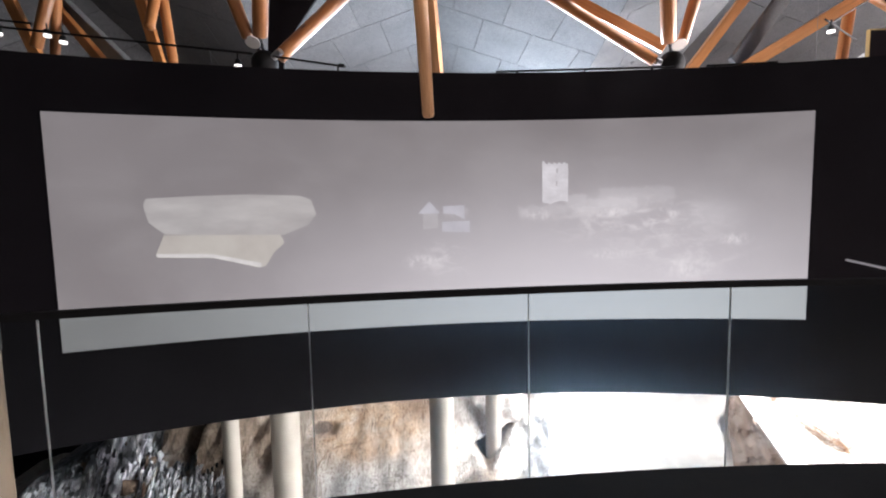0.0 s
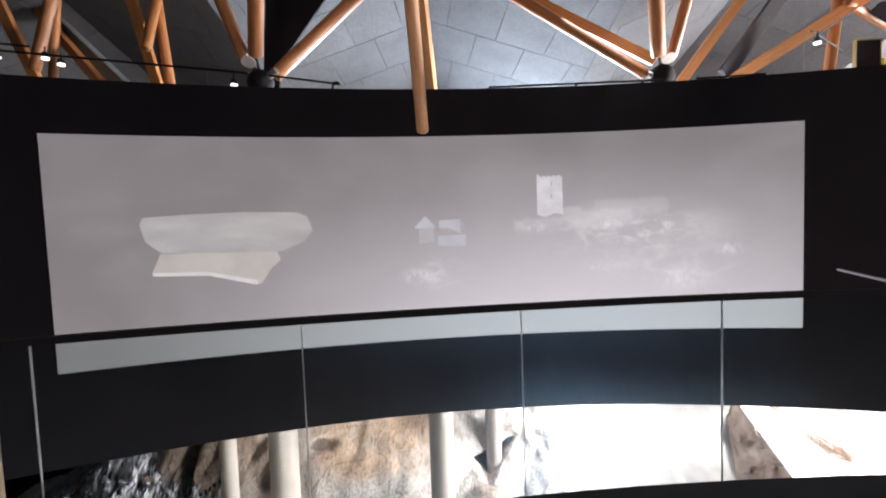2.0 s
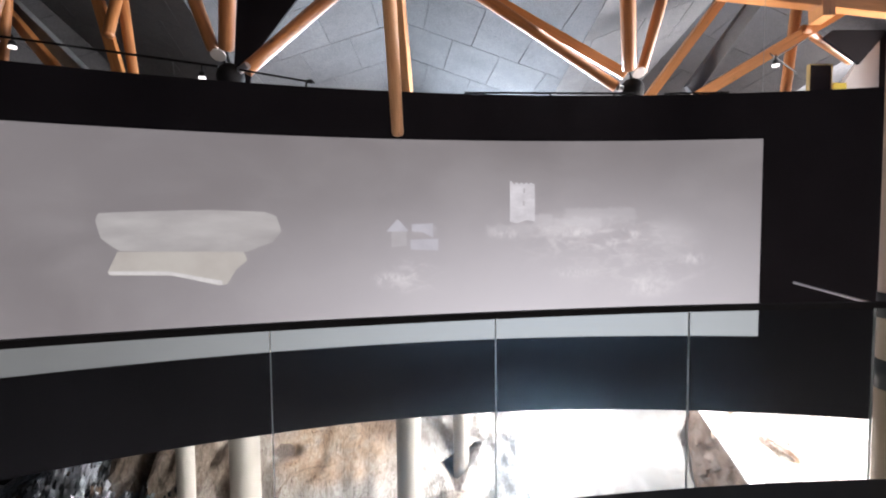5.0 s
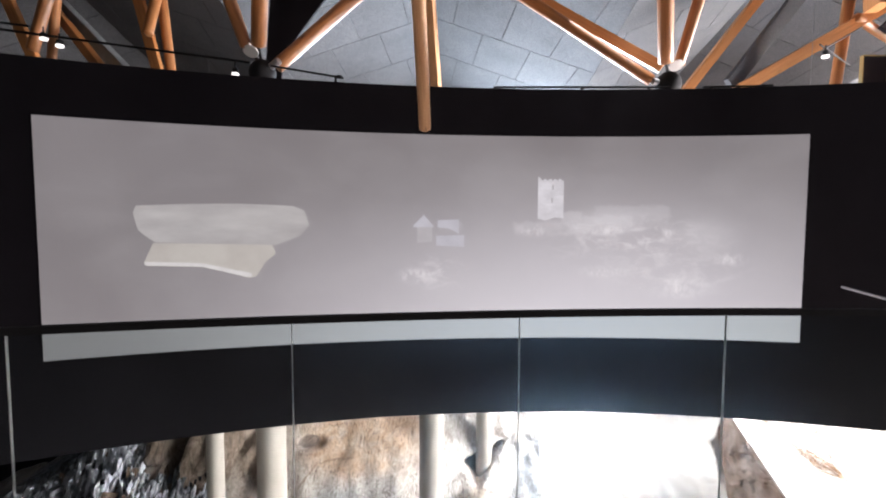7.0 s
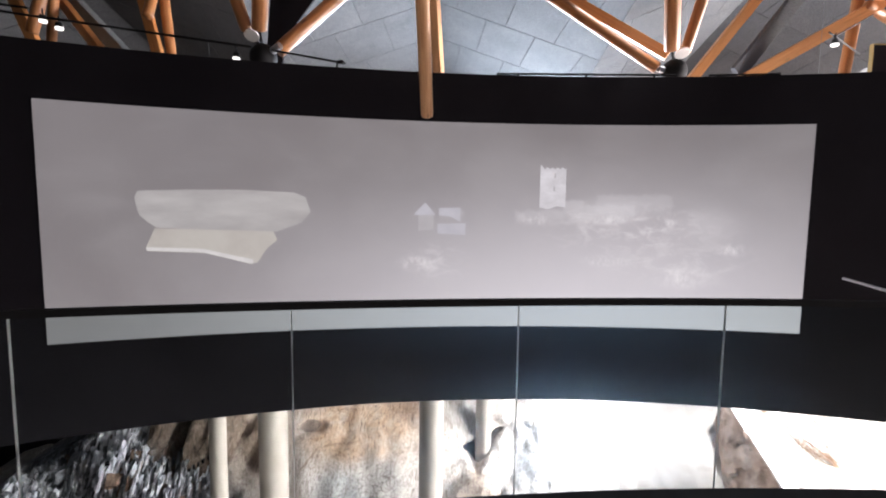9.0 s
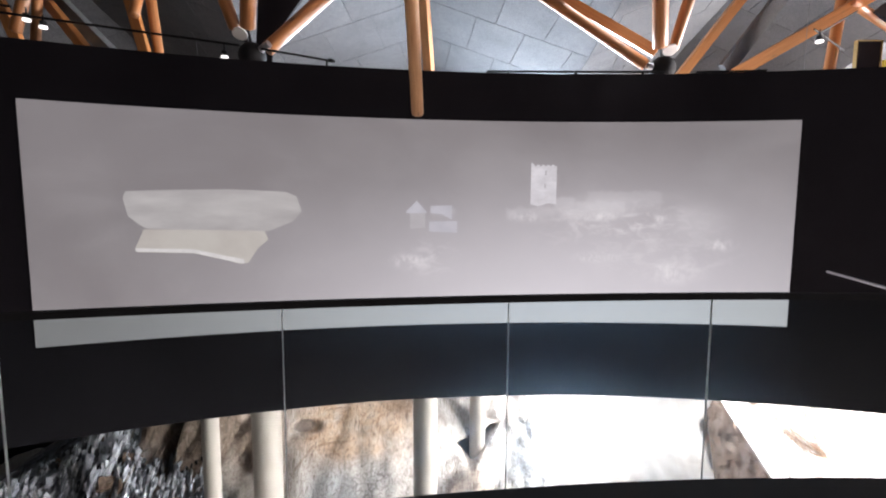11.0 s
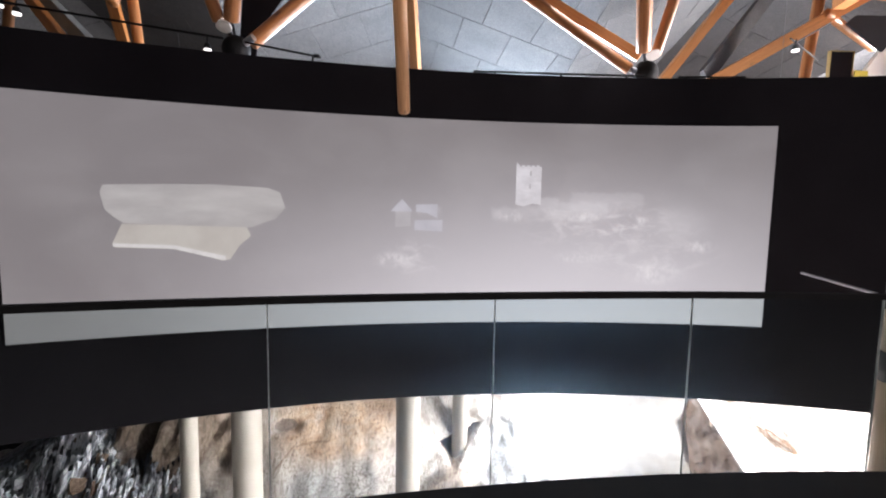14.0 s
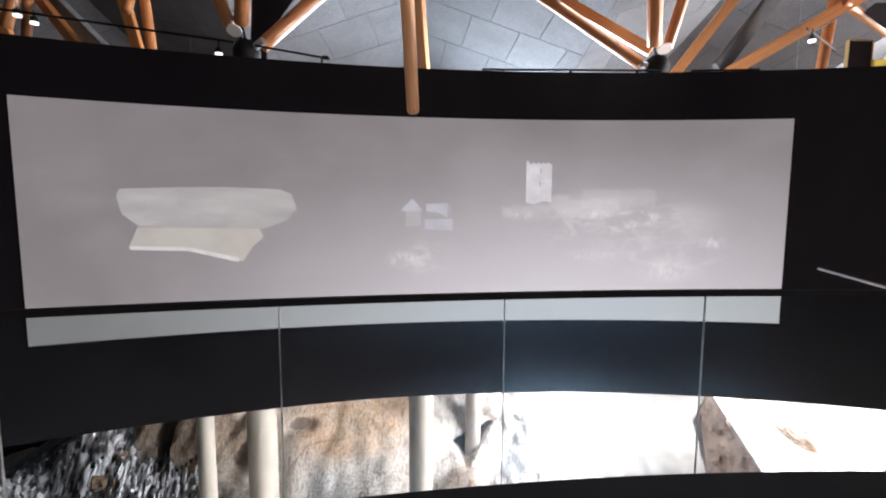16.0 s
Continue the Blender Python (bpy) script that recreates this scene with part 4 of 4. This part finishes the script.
def node(x, y, disc, logs, shoes):
    """A branching column head: black ball, steel forks, disc and two log branches."""
    head = thing("column_head", "black steel ball joint with log branches on a column", "column head", "column heads", (x, y, 3.92))
    bpy.context.view_layer.update()
    bm = bmesh.new()
    bmesh.ops.create_uvsphere(bm, u_segments=28, v_segments=16, radius=0.21)
    ball = part("ball_joint", bm, BLACK_METAL, head, smooth=True)
    for a, b, d in logs:
        timber("log_branch", "", a, b, d, parent=head)
        part("fork", tube((0, 0, 0.12), Vector(b) - Vector((x, y, 3.92)), 0.022), BLACK_METAL, head)
    for p in shoes:
        part("shoe", tube((0, 0, 0), Vector(p) - Vector((x, y, 3.92)), 0.055), STEEL, head, "bright steel shoe of a log")
    at = Vector(disc) - Vector((x, y, 3.92))
    bm = bmesh.new()
    bmesh.ops.create_cone(bm, cap_ends=True, segments=28, radius1=0.112, radius2=0.112, depth=0.025, matrix=axis_pose(at, at + Vector((0, -0.5, -0.85)))[0])
    part("end_plate", bm, WHITE_PAINT, head, "round white end plate")


node(-2.941, 7.1, (-3.04, 6.9, 4.186), (((-3.16, 6.6, 4.66), (-3.11, 6.9, 4.26), 0.194), ((-2.77, 6.6, 4.65), (-2.92, 6.9, 4.28), 0.238)), ((-2.62, 6.95, 4.06),))
node(3.827, 7.55, (3.85, 7.35, 4.162), (((3.48, 7.0, 4.7), (3.65, 7.3, 4.19), 0.242), ((4.0, 7.2, 4.78), (3.92, 7.4, 4.19), 0.181)), ((3.54, 7.5, 3.95),))


# ---------------------------------------------------------------- banded column by the balcony
def banded_column(x, y, bands, label):
    r = 0.158
    ob = thing("timber_column", label, "column", "timber columns by the balcony", (x, y, -7))
    top = roof(x, y)
    shaft = part("shaft", log_mesh(top + 7.02, r * 1.0, r * 1.02, sides=32, rings=40), COLUMN_WOOD, ob, smooth=True)
    for z0, z1 in bands:
        bm = bmesh.new()
        bmesh.ops.create_cone(bm, cap_ends=True, segments=40, radius1=r + 0.006, radius2=r + 0.006, depth=z1 - z0, matrix=Matrix.Translation((0, 0, 7 + (z0 + z1) / 2)))
        part("band", bm, GREY_BAND, shaft, "dark grey painted band", True)


banded_column(3.30, 2.56, ((0.87, 1.045), (0.37, 0.578)), "thick round timber column with two dark bands")
banded_column(-2.60, 1.94, ((0.80, 1.02),), "thick round timber column with a dark band")


# ---------------------------------------------------------------- right-hand roof pieces
# strip added in place of a shaded fold of the ceiling
timber("ceiling_fascia", "grey strip standing for a shaded ceiling fold beside a timber beam", (7.62, 9.6, 6.42), (5.82, 9.0, 4.34), 0.10, True, material=BOARD, deep=3.2)
timber("log_strut", LOG_LABEL, (12.03, 8.9, 6.87), (12.16, 8.9, 6.27), 0.2)


def slab(name, points, thick, material, label, category, kind=""):
    """An upright panel from its outline in x and z."""
    bm = bmesh.new()
    y = points[0][1]
    front = [bm.verts.new((p[0], y, p[2])) for p in points]
    back = [bm.verts.new((p[0], y + thick, p[2])) for p in points]
    bm.faces.new(front)
    bm.faces.new(back[::-1])
    for k in range(len(front)):
        bm.faces.new((front[k], back[k], back[(k + 1) % len(front)], front[(k + 1) % len(front)]))
    bmesh.ops.recalc_face_normals(bm, faces=bm.faces[:])
    return tagged(link_mesh(name, bm, material), label, category, kind=kind)


# black panel added where a dark recess runs along the log strut
slab("dark_recess_panel", ((-3.24, 7.95, 4.0), (-2.95, 7.95, 4.0), (-2.90, 7.95, 4.5), (-2.375, 7.95, 5.197), (-1.9, 7.95, 5.8), (-3.1, 7.95, 5.8)), 0.05, BLACK,
     "black panel standing for a dark recess behind a column head", "lining", "structure")
slab("gable_panel", ((10.19, 9.05, 5.58), (9.66, 9.05, 4.98), (9.31, 9.05, 4.5), (9.31, 9.05, 3.0), (10.24, 9.05, 3.0)), 0.10, WHITE_PAINT, "white painted gable panel under the roof", "wall panel", "structure")
slab("dark_pier", ((10.245, 8.95, 5.7), (10.245, 8.95, 3.0), (10.9, 8.95, 3.0), (10.9, 8.95, 5.7)), 0.3, BLACK, "black pier beside the white gable", "pier", "structure")
# black panel added for the dark area above the gable
slab("gable_dark_panel", ((9.01, 8.98, 5.69), (8.82, 8.98, 5.52), (9.66, 8.98, 4.98), (10.19, 8.98, 5.58), (10.24, 8.98, 5.72)), 0.06, BLACK, "black panel filling the dark area above the white gable panel", "lining", "structure")
sign = slab("yellow_sign", ((9.07, 8.97, 4.57), (9.07, 8.97, 4.18), (9.37, 8.97, 4.18), (9.37, 8.97, 4.57)), 0.03, YELLOW, "small yellow sign on a white panel", "sign")


def framed_panel():
    ob = thing("framed_panel", "tall black panel in a thin yellow frame", "panel", at=(8.97, 9.2, 3.0))
    part("panel", box(-0.25, 0.25, 0.0, 0.05, -5.85, 2.02), BLACK, ob)
    for x in (-0.27, 0.25):
        part("frame_side", box(x, x + 0.02, -0.02, 0.06, -5.85, 2.04), BRASS, ob)
    part("frame_top", box(-0.25, 0.25, -0.02, 0.06, 2.02, 2.04), BRASS, ob)


framed_panel()
far = thing("round_column", "white round column with a grey upper part", "column", at=(15.1, 10.5, -3))
for n, z0, z1, mat in (("shaft", 0, 8.75, WHITE_PAINT), ("collar", 8.75, 9.4, GREY_STEEL)):
    bm = bmesh.new()
    bmesh.ops.create_cone(bm, cap_ends=True, segments=32, radius1=0.38, radius2=0.38, depth=z1 - z0, matrix=Matrix.Translation((0, 0, (z0 + z1) / 2)))
    part(n, bm, mat, far, smooth=True)


# ---------------------------------------------------------------- tracks and spotlights
m, t, b = node_material("lamp_lens")
b.inputs["Emission Color"].default_value = (1.0, 0.95, 0.88, 1)
b.inputs["Emission Strength"].default_value = 0.5
LENS = m


def lighting_track(a, b, r=0.018):
    ob = tagged(link_mesh("lighting_track", tube(a, b, r), BLACK_METAL), "thin black lighting track above the wall", "lighting track")
    return ob


lighting_track((-9.0, 7.2, 4.85), (-3.15, 7.15, 4.10), 0.019)
lighting_track((-9.2, 7.8, 5.17), (-7.27, 7.8, 4.93), 0.02)
lighting_track((-2.75, 6.95, 3.985), (-1.60, 6.9, 3.785), 0.016)
for xa, za, xb, zb in ((0.735, 3.624, 3.47, 3.634), (3.95, 3.625, 4.95, 3.62)):
    for k, ob in ((0, lighting_track((xa, on_arc(21.11, xa), za), (xb, on_arc(21.11, xb), zb), 0.016)),):
        for u in (0.12, 0.5, 0.88):
            x = xa + (xb - xa) * u
            y = on_arc(21.11, xa) + (on_arc(21.11, xb) - on_arc(21.11, xa)) * u
            part("bracket", tube((x, y, 3.57), (x, y, za + 0.012), 0.02), BLACK_METAL, ob)
end = lighting_track((-1.70, 6.88, 3.80), (-1.62, 6.88, 3.79), 0.03)
part("bracket", tube((-1.72, 6.88, 3.80), (-1.72, 6.88, 3.62), 0.016), BLACK_METAL, end)
lighting_track((6.55, 7.6, 4.55), (7.45, 7.9, 5.05), 0.014)
lighting_track((6.45, 7.6, 4.62), (7.9, 8.6, 4.62), 0.014)


def spotlight(x, y, z, drop=0.16, tilt=0.0, r=0.058):
    ob = thing("track_spotlight", "small black track spotlight with a bright lens", "spotlight", "track spotlights", (x, y, z))
    part("stem", tube((0, 0, 0.04), (0, 0, drop), 0.012), BLACK_METAL, ob)
    bm = bmesh.new()
    bmesh.ops.create_cone(bm, cap_ends=True, segments=20, radius1=r, radius2=r * 0.7, depth=0.08, matrix=pose(0, 0, 0, tilt))
    housing = part("housing", bm, BLACK_METAL, ob, smooth=False)
    bm = bmesh.new()
    bmesh.ops.create_cone(bm, cap_ends=True, segments=20, radius1=r * 0.95, radius2=r * 0.95, depth=0.035, matrix=pose(0, 0, 0, tilt) @ Matrix.Translation((0, 0, -0.055)))
    part("lens", bm, LENS, housing, "glowing white lens")


for x, y, z in ((-7.3, 7.2, 4.58), (-6.5, 7.2, 4.53), (-6.25, 7.2, 4.42), (-3.40, 7.15, 3.97), (6.56, 7.6, 4.47), (11.62, 8.3, 5.98)):
    spotlight(x, y, z, 0.14)
for a, b in (((-3.86, 7.18, 4.20), (-3.8, 7.18, 3.5)), ((6.9, 8.3, 7.5), (6.9, 8.3, 3.2))):
    tagged(link_mesh("hanging_wire", tube(a, b, 0.004), GREY_STEEL), "thin pale hanging wire", "wire")

plate = box(-0.16, 0.16, -0.045, 0.045, 0.0, 0.03, 0.006)
ob = tagged(link_mesh("floor_plate", plate, CONCRETE), "pale flat plate on the floor edge by a column", "plate")
ob.location = (3.42, on_arc(16.38, 3.42), 0.001)
